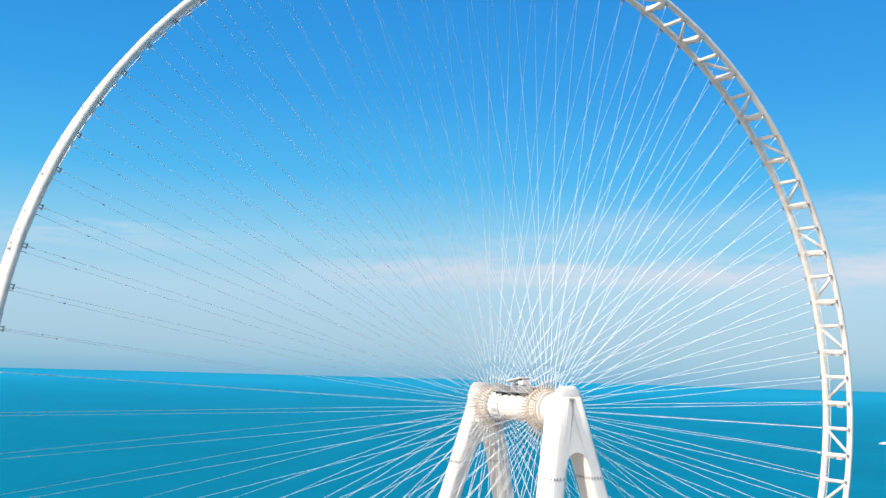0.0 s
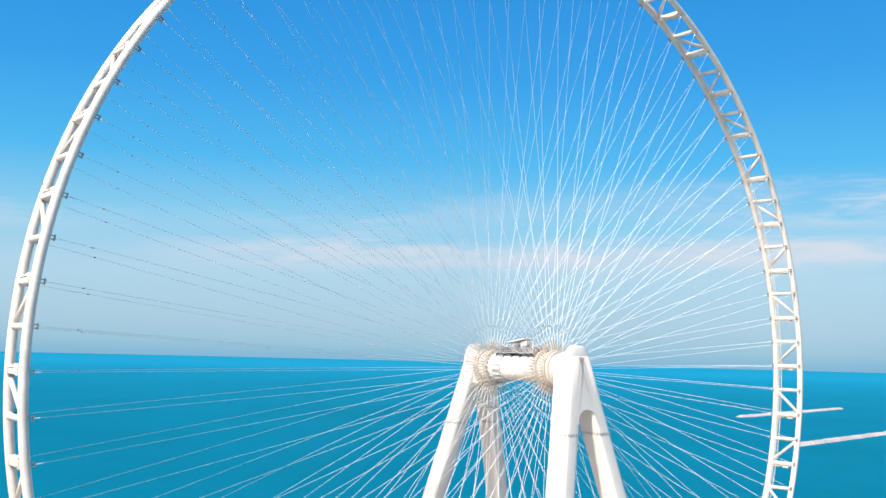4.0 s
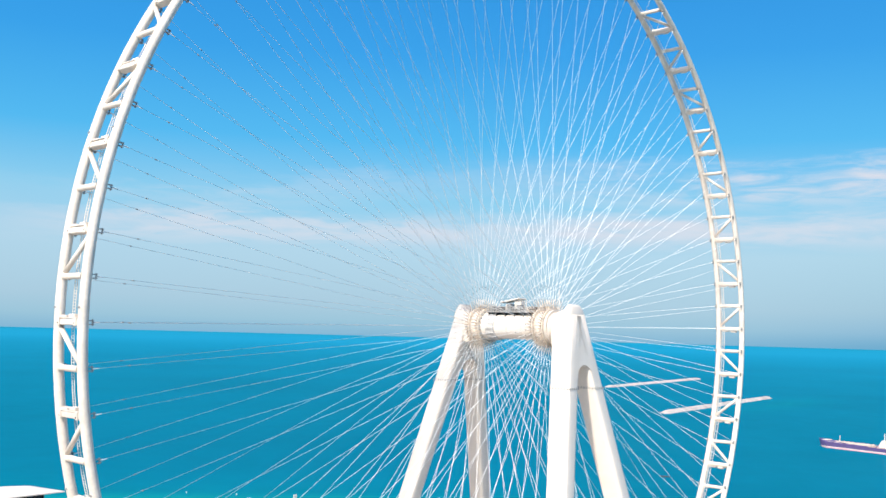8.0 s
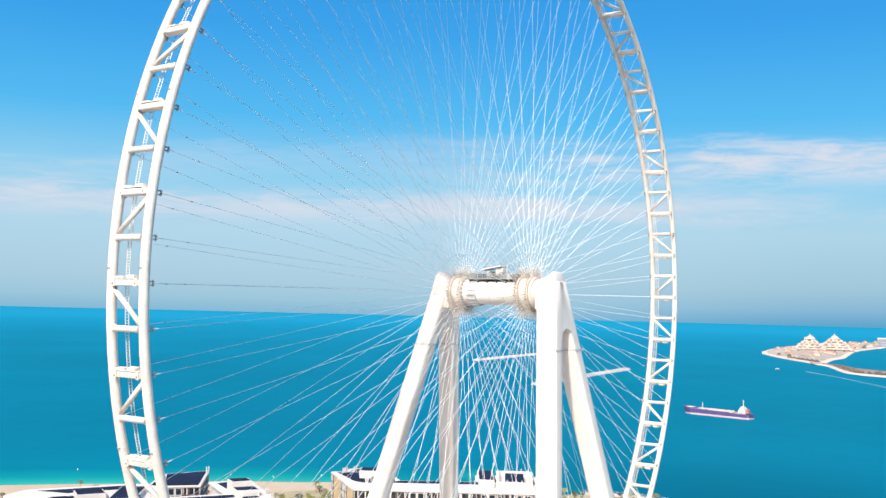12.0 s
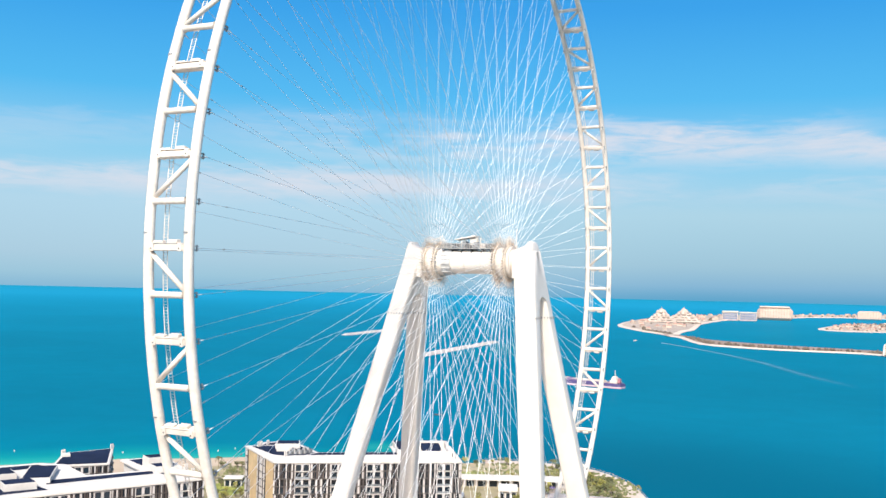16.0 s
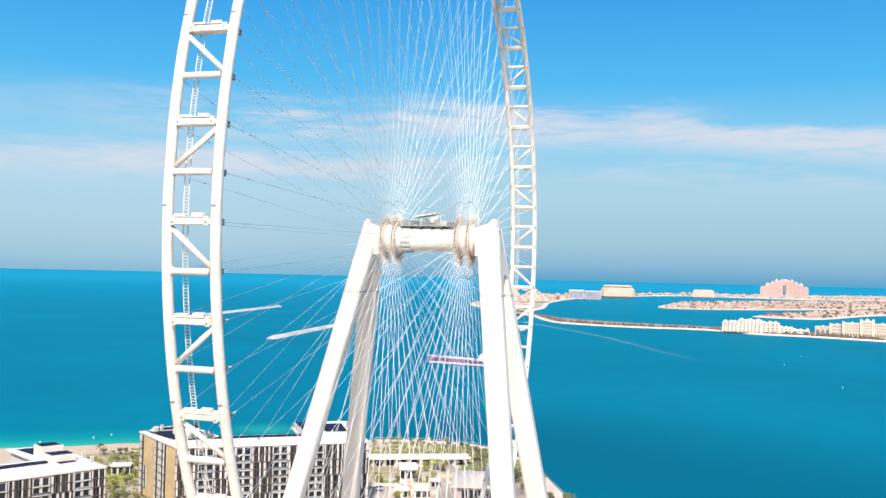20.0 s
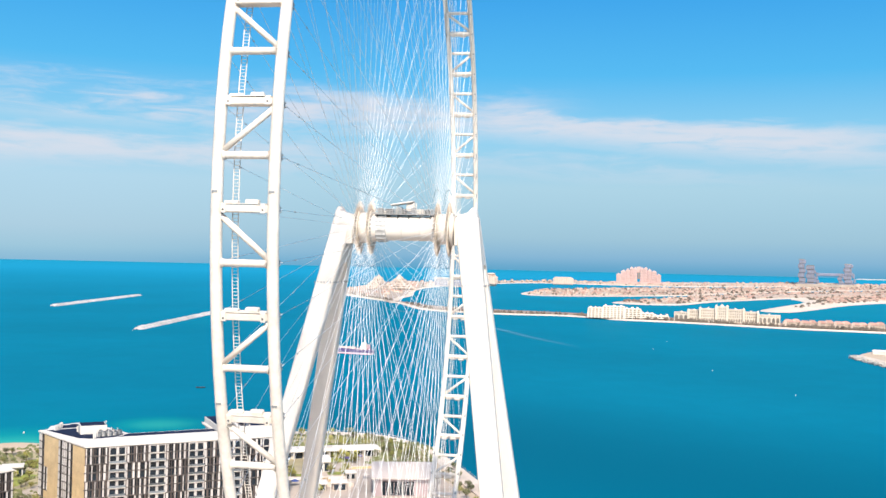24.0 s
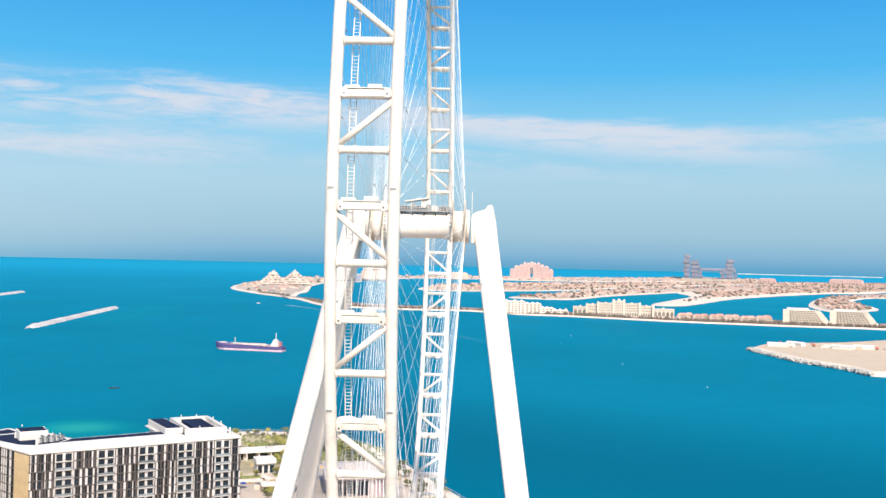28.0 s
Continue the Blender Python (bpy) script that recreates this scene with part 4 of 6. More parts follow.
ridge("breakwater", 1264, 699, 1890, 797, 24, 4.5, 1, "long pale rubble breakwater lying in open water")
ridge("breakwater", 1858, 1203, 2595, 1346, 26, 4.5, 2, "farther pale rubble breakwater lying in open water")


def build_ship():
    bow, stern = Vector((1010, 328, 0)), Vector((994, 236, 0))
    d = (bow - stern)
    length = d.length
    m = Matrix.Translation((bow + stern) / 2) @ Matrix.Rotation(math.atan2(d.y, d.x), 4, "Z")
    ship = thing("cargo_ship", m, "purple-hulled hopper barge ship with a white wheelhouse aft", "ship")
    half = length / 2

    def hull(z0, z1, grow0, grow1):
        b = Build()
        outline = [(-half, -0.8), (-half + 4, -1), (half * 0.72, -1), (half * 0.9, -0.6), (half, 0), (half * 0.9, 0.6), (half * 0.72, 1), (-half + 4, 1), (-half, 0.8)]
        k = len(outline)
        v = []
        for z, gr in ((z0, grow0), (z1, grow1)):
            for x, y in outline:
                v.append((x + (gr * 3.0 if x > half * 0.6 else 0), y * 8.2, z + (max(0, x / half - 0.6) * 11.0 if z == z1 and z1 > 4 else 0)))
        return b.add(v, [tuple(range(k - 1, -1, -1)), tuple(range(k, 2 * k))] + [(i, (i + 1) % k, k + (i + 1) % k, k + i) for i in range(k)])
    part("lower_hull", hull(-1.0, 1.3, -0.4, 0.0), HULLPINK, ship, "faded pink underwater paint")
    part("stripe", hull(1.3, 2.0, 0.0, 0.1), WHITE, ship, "pale waterline band")
    part("upper_hull", hull(2.0, 5.8, 0.1, 0.7), HULL, ship)
    part("deck", Build().box(-half * 0.9, half * 0.68, -7.2, 7.2, 6.2, 6.7, bev=0.1), SHIPDECK, ship)
    part("hopper", Build().box(-half * 0.45, half * 0.55, -5.6, 5.6, 6.7, 8.6, bev=0.4), SHIPDECK, ship, "beige cargo hopper")
    for k in range(8):
        x = -half * 0.4 + k * half * 0.13
        part("hopper_rib", Build().box(x, x + 0.7, -5.9, 5.9, 6.8, 9.0, bev=0.1), SHIPDECK, ship)
    house = part("wheelhouse", Build().box(-half * 0.86, -half * 0.66, -5.6, 5.6, 6.7, 10.2, bev=0.3), WHITE, ship, "white wheelhouse")
    part("bridge", Build().box(-half * 0.83, -half * 0.69, -4.6, 4.6, 10.2, 13.0, bev=0.3), WHITE, house)
    part("upper_bridge", Build().box(-half * 0.8, -half * 0.71, -3.4, 3.4, 13.0, 15.0, bev=0.3), WHITE, house)
    part("aft_deck", Build().box(-half * 0.92, -half * 0.5, -6.8, 6.8, 6.72, 7.0, bev=0.08), HULLRED, ship, "reddish deck at the foot of the wheelhouse")
    part("bridge_window", Build().box(-half * 0.69, -half * 0.684, -4.1, 4.1, 11.3, 12.4), GLASS, house)
    part("funnel", Build().box(-half * 0.93, -half * 0.86, -2, 2, 6.7, 12.5, bev=0.4), HULLRED, ship)
    part("mast", Build().tube([(-half * 0.76, 0, 15), (-half * 0.76, 0, 23)], 0.45, 6), WHITE, ship)
    part("foremast", Build().tube([(half * 0.45, 0, 7), (half * 0.45, 0, 16)], 0.35, 6), WHITE, ship)
    part("forecastle", Build().box(half * 0.72, half * 0.9, -5, 5, 6.4, 9.4, bev=0.5), SHIPDECK, ship)
    for y in (-7.6, 7.6):
        part("rail", Build().tube([(-half * 0.9, y, 7.6), (half * 0.7, y, 7.6)], 0.12, 5), WHITE, ship)


build_ship()


def boat(x, y, turn, length, hull_mat, label, cabin=True):
    p, s = out_at(x, y)
    b = thing("small_boat", Matrix.Translation(p) @ Matrix.Rotation(radians(turn), 4, "Z") @ Matrix.Scale(s, 4), label, "boat", "small boats")
    k = length / 2
    v = [(-k, -0.16 * length, 0.9), (k * 0.5, -0.16 * length, 1.0), (k, 0, 1.4), (k * 0.5, 0.16 * length, 1.0), (-k, 0.16 * length, 0.9),
         (-k, -0.1 * length, -0.3), (k * 0.4, -0.1 * length, -0.3), (k * 0.85, 0, -0.3), (k * 0.4, 0.1 * length, -0.3), (-k, 0.1 * length, -0.3)]
    part("hull", Build().add(v, [(0, 1, 2, 3, 4), (9, 8, 7, 6, 5)] + [(i, i + 5, (i + 1) % 5 + 5, (i + 1) % 5) for i in range(5)]), hull_mat, b)
    if cabin:
        part("cabin", Build().box(-k * 0.5, k * 0.25, -0.1 * length, 0.1 * length, 0.9, 2.6, bev=0.15), WHITE, b)


boat(612, 312, 125, 9, DARK, "small dark workboat lying on the blue water", False)
boat(2250, 560, 150, 16, WHITE, "small white motorboat on open water")
for bx, by in ((1236, 691), (740, -246), (949, -191), (1400, -169), (1231, -138), (300, 372), (286, 402), (330, 352), (356, 330), (345, 348), (412, 300), (250, 470), (225, 500)):
    q = thing("mooring_buoy", Matrix.Translation((bx, by, 0)), "small white buoy floating on the sea", "buoy", "buoys")
    part("float", Build().tube([(0, 0, -0.4), (0, 0, 0.3), (0, 0, 0.9), (0, 0, 1.3)], [0.28, 0.42, 0.35, 0.1], 8), WHITE, q, smooth=True)


def wake(points, w0, w1):
    """Five strips across, densest in the middle, thinning out behind."""
    v, f, dense = [], [], []
    n = len(points)
    for i, (x, y) in enumerate(points):
        t = i / (n - 1)
        a, b = Vector(points[max(i - 1, 0)]), Vector(points[min(i + 1, n - 1)])
        d = (b - a).normalized()
        w = w0 + (w1 - w0) * t
        for u in (-1.0, -0.4, 0.0, 0.4, 1.0):
            v.append((x - d.y * w * u, y + d.x * w * u, 0.35))
            dense.append((1 - abs(u)) * (0.95 - 0.85 * t ** 0.5) if t < 1 else 0.0)
    for i in range(n - 1):
        for k in range(4):
            f.append((i * 5 + k, i * 5 + k + 1, i * 5 + k + 6, i * 5 + k + 5))
    me = mesh_of("boat_wake", v, f, FOAM)
    me.attributes.new("foam", "FLOAT", "POINT").data.foreach_set("value", dense)
    tagged(new("boat_wake", me), "thin pale wake trailing across the sea", "wake", kind="stuff")


wake([(2205, 480), (2125, 425), (2052, 377), (1859, 266), (1645, 157), (1397, 56), (1210, -30)], 7.0, 14.0)

# ---- palm-shaped islands with hotels and villas ----
VILLA = surface("sandy_villa_walls", (0.47, 0.38, 0.315), 0.85, grain=0.02, spread=0.25, stain=0.2)
VILLAROOF = surface("terracotta_roofs", (0.39, 0.225, 0.18), 0.85, grain=0.02, spread=0.3)
CREAM = surface("cream_stone", (0.55, 0.475, 0.39), 0.8, grain=0.08, spread=0.08, stain=0.1)
PEACH = surface("peach_stone", (0.5, 0.365, 0.295), 0.8, grain=0.05, spread=0.1, stain=0.12)
TEMPLE = surface("brownish_temple_stone", (0.49, 0.395, 0.335), 0.85, grain=0.08, spread=0.2, stain=0.2)
# peach stone darkened: balcony shade painted as a second colour
PEACHSHADE = surface("peach_balcony_shade", (0.41, 0.30, 0.24), 0.6, grain=0.2, each=0.2)
BLUEGREY = surface("blue_grey_panel", (0.16, 0.19, 0.27), 0.35, grain=0.1, spread=0.2, each=0.2)
PINK = surface("pink_hotel_stone", (0.47, 0.315, 0.29), 0.8, grain=0.05, spread=0.08, stain=0.1)
MAUVE = surface("grey_mauve_panels", (0.17, 0.185, 0.255), 0.6, grain=0.05, spread=0.15)
# dark window glass; also painted shade for balconies, recesses and arches
SHADOWGLASS = surface("window_and_painted_shade", (0.17, 0.145, 0.125), 0.4, grain=0.2, each=0.3)
FARSAND = surface("pale_reclaimed_sand", (0.6, 0.51, 0.43), 0.95, grain=0.02, spread=0.1, stain=0.1, tint=(0.5, 0.41, 0.33))
BUILTSAND = surface("built_up_land", (0.44, 0.36, 0.30), 0.95, grain=0.03, spread=0.25, stain=0.25, tint=(0.31, 0.245, 0.20))
STRIPSOIL = surface("reddish_brown_soil", (0.34, 0.235, 0.19), 0.95, grain=0.03, spread=0.3, stain=0.3, tint=(0.17, 0.12, 0.085))
SANDSTONE = surface("pale_sandstone", (0.64, 0.56, 0.47), 0.85, grain=0.1, spread=0.1, stain=0.12)
GREENERY = surface("dark_palm_greenery", (0.115, 0.09, 0.07), 0.95, grain=0.05, spread=0.35)

TIP = [(3450, 955), (2985, 765), (2720, 612), (2585, 535), (3000, 590), (3200, 600), (3700, 680), (4066, 725), (4800, 740), (5519, 600), (6375, 330), (6305, -500), (7303, -1480), (7753, -2150),
       (9300, -2800), (9950, -2550), (9800, -1900), (8900, -1500), (7700, -500), (7200, 450), (6207, 889), (5334, 1116), (4398, 1103)]
STRIP = [(2650, 575), (2520, 505), (2219, 390), (2130, 262), (2106, 150), (2112, 13), (2016, -94), (1980, -222), (1922, -342), (1867, -455), (1836, -568), (1806, -678), (1796, -791), (1760, -900), (1740, -1150),
         (1960, -1150), (1985, -900), (2010, -791), (2030, -678), (2060, -568), (2090, -455), (2130, -342), (2170, -222), (2200, -94), (2260, 13), (2300, 160), (2360, 290), (2480, 420), (2750, 590)]
FROND_A = [(4330, 250), (3760, 255), (3660, 60), (4119, -400), (4976, -840), (6540, -1790), (6847, -2900), (9000, -3900), (7600, -2100), (5900, -590), (4893, 60), (4700, 205)]
FROND_B = [(3046, -115), (3026, -317), (3426, -481), (3954, -765), (4241, -944), (4537, -1279), (5348, -2344), (6500, -2800), (6300, -1850), (4976, -900), (4050, -450), (3548, -255), (3278, -136)]
FROND_C = [(2776, -531), (2708, -613), (2985, -752), (3484, -972), (3984, -1269), (4252, -1451), (4663, -1749), (4857, -2015), (5347, -2212), (4549, -1228), (4250, -901), (3730, -853), (3217, -676)]
FROND_D = [(2933, -1065), (3653, -1324), (4126, -1560), (4754, -2150), (3918, -1800), (4075, -1730), (3552, -1441), (3073, -1328), (2754, -1220), (2529, -1019)]
SPIT = [(1206, -411), (1151, -414), (1023, -429), (951, -458), (887, -464), (883, -523), (904, -694), (1405, -790), (1437, -708), (1357, -595), (1320, -510), (1281, -447)]


def land(name, outline, top, slope, material, label):
    return ring_island(name, smooth_loop(outline, 3), top, slope, material, label, "island", edge=FARSAND)


land("island_crescent", TIP, 3.0, 22.0, BUILTSAND, "pale sandy outer crescent of the artificial island")
land("island_strip", STRIP, 3.2, 12.0, STRIPSOIL, "long sandy shore strip lined with hotels")
land("island_frond", FROND_A, 2.6, 30.0, BUILTSAND, "sandy island frond covered with villas")
land("island_frond", FROND_B, 3.4, 26.0, BUILTSAND, "sandy island frond with villas and pale beaches")
land("island_frond", FROND_C, 4.2, 40.0, FARSAND, "sandy island frond with a broad pale beach")
land("island_frond", FROND_D, 3.0, 24.0, BUILTSAND, "sandy island frond with low villas")
land("sand_spit", SPIT, 5.0, 16.0, SAND, "pale sand spit with a rocky edge under construction")


def scatter(poly, count, seed, margin):
    rnd = random.Random(seed)
    poly = smooth_loop(poly, 3)
    xs, ys = [p[0] for p in poly], [p[1] for p in poly]
    found, tries = [], 0
    while len(found) < count and tries < count * 40:
        tries += 1
        p = (rnd.uniform(min(xs), max(xs)), rnd.uniform(min(ys), max(ys)))
        if all(inside((p[0] + dx, p[1] + dy), poly) for dx, dy in ((margin, 0), (-margin, 0), (0, margin), (0, -margin))):
            found.append(p)
    return found


def villas(poly, count, seed, margin, size, label, trees=0.5):
    """Far villas with hipped roofs, and the greenery between them."""
    rnd = random.Random(seed + 50)
    walls, roofs, green = Build(), Build(), Build()
    for x, y in scatter(poly, count, seed, margin):
        p, s = out_at(x, y, 3.0)
        w, d, h = (rnd.uniform(0.6, 1.3) * size * s for _ in range(3))
        h *= 0.48
        m = Matrix.Translation(p) @ Matrix.Rotation(rnd.uniform(0, 3.14), 4, "Z")
        walls.box(-w / 2, w / 2, -d / 2, d / 2, -1.5 * s, h, m)
        e, t = 0.6 * s, h + 0.28 * size * s
        roofs.add([(-w / 2 - e, -d / 2 - e, h), (w / 2 + e, -d / 2 - e, h), (w / 2 + e, d / 2 + e, h), (-w / 2 - e, d / 2 + e, h), (-w / 5, 0, t), (w / 5, 0, t)],
                  [(0, 1, 5, 4), (1, 2, 5), (2, 3, 4, 5), (3, 0, 4)], m) if rnd.random() < 0.6 else walls.box(-w / 3, w / 3, -d / 3, d / 3, h, h * 1.4, m)
    for x, y in scatter(poly, int(count * trees), seed + 7, margin * 0.7):
        p, s = out_at(x, y, 3.0)
        r = rnd.uniform(4, 10) * s
        m = Matrix.Translation(p)
        pts = [(r * rnd.uniform(0.7, 1.3) * math.cos(a), r * rnd.uniform(0.7, 1.3) * math.sin(a), -1.0) for a in (k * 1.0472 for k in range(6))]
        tops = [(q[0] * 0.7, q[1] * 0.7, r * rnd.uniform(0.5, 0.9)) for q in pts]
        green.add(pts + tops + [(0, 0, r * 1.1)], [(k, (k + 1) % 6, 6 + (k + 1) % 6, 6 + k) for k in range(6)] + [(6 + k, 6 + (k + 1) % 6, 12) for k in range(6)], m)
    for nm, b, mt, lab in (("villa_walls", walls, VILLA, "sandy-coloured villas crowded on " + label), ("villa_roofs", roofs, VILLAROOF, "reddish-brown villa roofs on " + label), ("palm_greenery", green, GREENERY, "dark palm groves between villas on " + label)):
        if b.v:
            tagged(new(nm, b.mesh(nm, mt)), lab, "villas" if mt is not GREENERY else "trees", kind="stuff")


villas(FROND_A, 2600, 1, 40, 10, "the far frond", 0.28)
villas(FROND_B, 2000, 2, 35, 9, "the second frond", 0.28)
villas(FROND_C, 620, 3, 90, 9, "the third frond", 0.3)
villas(FROND_D, 520, 4, 40, 9, "the near frond", 0.3)
villas(TIP, 620, 5, 50, 16, "the crescent", 0.6)


def facing(x, y):
    """Pose of a far building that turns its front towards the wheel's side of the bay."""
    p, s = out_at(x, y, 3.0)
    d = p - Vector((-254, -30, 0))
    return Matrix.Translation(p) @ Matrix.Rotation(math.atan2(d.y, d.x) - math.pi / 2, 4, "Z") @ Matrix.Scale(s, 4)


def window_grid(parent, x0, x1, z0, z1, nx, nz, y, fill=0.6, name="window", pane=None):
    w, h = (x1 - x0) / nx, (z1 - z0) / nz
    me = Build().box(0, w * fill * 0.8, -0.3, 0.2, 0, h * 0.58).mesh(name, pane or SHADOWGLASS)
    for i in range(nx):
        for j in range(nz):
            part(name, me, None, parent, m=Matrix.Translation((x0 + (i + (1 - fill) / 2) * w, y, z0 + (j + 0.2) * h)))


def arch_row(parent, x0, x1, z0, h, n, y):
    w = (x1 - x0) / n
    pts = [(-0.36 * w, 0), (0.36 * w, 0), (0.36 * w, h * 0.55)] + [(0.36 * w * math.cos(a), h * 0.55 + h * 0.45 * math.sin(a)) for a in (0.5, 1.1, 1.57, 2.04, 2.64)] + [(-0.36 * w, h * 0.55)]
    k = len(pts)
    # solid dark shapes: the shade inside the arches is put into their colour
    me = mesh_of("arch", [(x, -0.5, z) for x, z in pts] + [(x, 0.4, z) for x, z in pts], [tuple(range(k)), tuple(range(2 * k - 1, k - 1, -1))] + [(i, k + i, k + (i + 1) % k, (i + 1) % k) for i in range(k)], SHADOWGLASS)
    for i in range(n):
        part("arch", me, None, parent, m=Matrix.Translation((x0 + (i + 0.5) * w, y, z0)))


def dome(parent, x, y, z, r, mat):
    b = Build().tube([(x, y, z - 1), (x, y, z), (x, y, z + r * 0.5), (x, y, z + r * 0.85), (x, y, z + r * 1.05), (x, y, z + r * 1.5)], [r, r, r * 0.86, r * 0.5, r * 0.12, 0.05], 14)
    part("dome", b, mat, parent, smooth=True)


def pink_hotel():
    h = thing("pink_hotel", facing(6960, -356), "pink twin-winged palace hotel with a great central arch", "hotel")
    W, H = 316.0, 132.0
    for s in (-1, 1):
        for a, b, top in ((0.03, 0.12, 0.94), (0.12, 0.2, 0.97), (0.2, 0.29, 0.84), (0.29, 0.4, 0.76), (0.4, 0.5, 0.58)):
            x0, x1 = sorted((s * a * W, s * b * W))
            wing = part("wing", Build().box(x0, x1, -25 - 40 * a, 25, 0, top * H * 0.9, bev=2), PINK, h)
            part("tower_cap", Build().add([(x0 + 4, -20, top * H * 0.9), (x1 - 4, -20, top * H * 0.9), (x1 - 4, 20, top * H * 0.9), (x0 + 4, 20, top * H * 0.9), ((x0 + x1) / 2, 0, top * H)], [(0, 1, 4), (1, 2, 4), (2, 3, 4), (3, 0, 4)]), PINK, wing)
            window_grid(wing, x0 + 3, x1 - 3, 8, top * H * 0.85, 4, 5, -25.2 - 40 * a, 0.4)
    part("arch_bridge", Build().box(-0.045 * W, 0.045 * W, -18, 18, 0.62 * H, 0.95 * H, bev=2), PINK, h)
    # dark block in place of the shade within the arch
    part("arch_opening", Build().box(-0.025 * W, 0.025 * W, -19, 19, 0.25 * H, 0.66 * H, bev=5), SHADOWGLASS, h, "keyhole arch filled dark in place of its shade")
    part("podium", Build().box(-0.62 * W, 0.62 * W, -50, 40, -4, 0.1 * H, bev=2), PINK, h)


def stacked_hotel():
    h = thing("stacked_hotel", facing(7780, -1835), "tall grey-mauve hotel of stacked blocks with a sky bridge", "hotel")
    W, H = 415.0, 215.0
    for x0, x1, levels, top in ((-0.5, -0.36, 6, 1.0), (-0.36, -0.18, 5, 0.78), (-0.20, -0.12, 4, 0.52), (0.30, 0.47, 6, 0.85), (0.2, 0.31, 4, 0.5), (0.46, 0.52, 3, 0.5)):
        step = top * H / levels
        for k in range(levels):
            sh = (k % 2) * 0.022 * W
            blk = part("stacked_block", Build().box(x0 * W + sh, x1 * W - 0.022 * W + sh, -26, 26, k * step, (k + 0.86) * step, bev=1.5), MAUVE, h)
            window_grid(blk, x0 * W + sh + 4, x1 * W - 0.022 * W + sh - 4, (k + 0.06) * step, (k + 0.84) * step, 5, 2, -26.2, 0.5)
            # set-back band, its colour darkened for the shade between blocks
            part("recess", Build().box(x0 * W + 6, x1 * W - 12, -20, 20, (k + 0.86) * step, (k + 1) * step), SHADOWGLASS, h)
    part("sky_bridge", Build().box(-0.16 * W, 0.32 * W, -22, 22, 0.40 * H, 0.50 * H, bev=3), MAUVE, h, "long sky bridge")
    part("podium", Build().box(-0.54 * W, 0.54 * W, -50, 40, -4, 0.09 * H, bev=2), BUILTSAND, h)


def plain_hotel(x, y, w, hh, mat, label, nx, nz, pane=None, soft=0.03):
    """A slab hotel with a set-back top floor; soft: how far its corners are rounded, of its width."""
    h = thing("beach_hotel", facing(x, y), label, "hotel", "far hotels")
    b = part("wall", Build().box(-w / 2, w / 2, -18, 18, -3, hh * 0.86, bev=w * soft), mat, h)
    part("upper_floor", Build().box(-w * 0.44, w * 0.42, -15, 15, hh * 0.86 - 2, hh, bev=w * 0.03), mat, h)
    window_grid(b, -w * 0.45, w * 0.45, hh * 0.08, hh * 0.84, nx, nz, -18.1, 0.5, pane=pane)


def bluegrey_hotel(x, y, w, hh):
    """Two low wings with blue-grey fronts under pale roofs."""
    h = thing("beach_hotel", facing(x, y), "long low hotel with blue-grey fronted wings and pale roofs", "hotel", "far hotels")
    for x0, x1, top in ((-0.5, -0.04, 1.0), (0.0, 0.5, 0.92)):
        wing = part("wing", Build().box(x0 * w, x1 * w, -16, 18, -3, top * hh * 0.85, bev=1.5), TEMPLE, h)
        part("roof", Build().box(x0 * w - 2, x1 * w + 2, -19, 19, top * hh * 0.85, top * hh, bev=2.0), CREAM, h, "pale overhanging roof")
        n = 9
        for i in range(n):
            for j in range(3):
                xa = x0 * w + 3 + ((x1 - x0) * w - 6) * i / n
                part("pane", Build().box(xa + 0.5, xa + ((x1 - x0) * w - 6) / n - 0.5, -16.4, -15.8, hh * (0.05 + 0.26 * j), hh * (0.27 + 0.26 * j)), BLUEGREY, wing)


def temple_mound(x, y, w, hh, seed):
    rnd = random.Random(seed)
    h = thing("temple_hotel", facing(x, y), "brownish-cream domed hotel like a temple mound near the shore", "hotel", "temple hotels")
    for k in range(5):
        t = k / 5
        ww = w * (1 - t * 0.85) * 0.5
        part("terrace", Build().box(-ww + rnd.uniform(-4, 4), ww + rnd.uniform(-4, 4), -ww * 0.6, ww * 0.6, t * hh * 0.72 - 2, (t + 0.2) * hh * 0.72, bev=4.5), TEMPLE, h)
        for j in range(5 - k // 2):
            xx = -ww * 0.9 + 1.8 * ww * (j + rnd.uniform(0.2, 0.8)) / (5 - k // 2)
            dome(h, xx, -ww * 0.45, (t + 0.2) * hh * 0.70, rnd.uniform(5, 9), TEMPLE)
        # dark strip painted where the arcade would lie in shade
        part("arcade", Build().box(-ww * 0.8, ww * 0.8, -ww * 0.6 - 0.5, -ww * 0.6 + 0.5, t * hh * 0.72 + 1, (t + 0.11) * hh * 0.72), SHADOWGLASS, h, "dark strip standing in for the arcade's shade")
    dome(h, rnd.uniform(-4, 4), 0, hh * 0.70, 15, PEACH)


pink_hotel()
stacked_hotel()
plain_hotel(5135, 577, 180, 70, PEACH, "peach-coloured rounded beach hotel on the crescent", 12, 6, PEACHSHADE, 0.075)
bluegrey_hotel(4771, 700, 164, 44)
plain_hotel(6072, 157, 132, 46, PEACH, "peach-coloured low hotel block on the crescent", 8, 3, PEACHSHADE)
plain_hotel(7833, -2953, 262, 42, PINK, "long pinkish hotel low on the far shore", 14, 2)
plain_hotel(7874, -2330, 134, 34, PINK, "small pinkish hotel on the far shore", 6, 2)
temple_mound(3837, 872, 128, 64, 3)
temple_mound(3947, 800, 150, 66, 4)


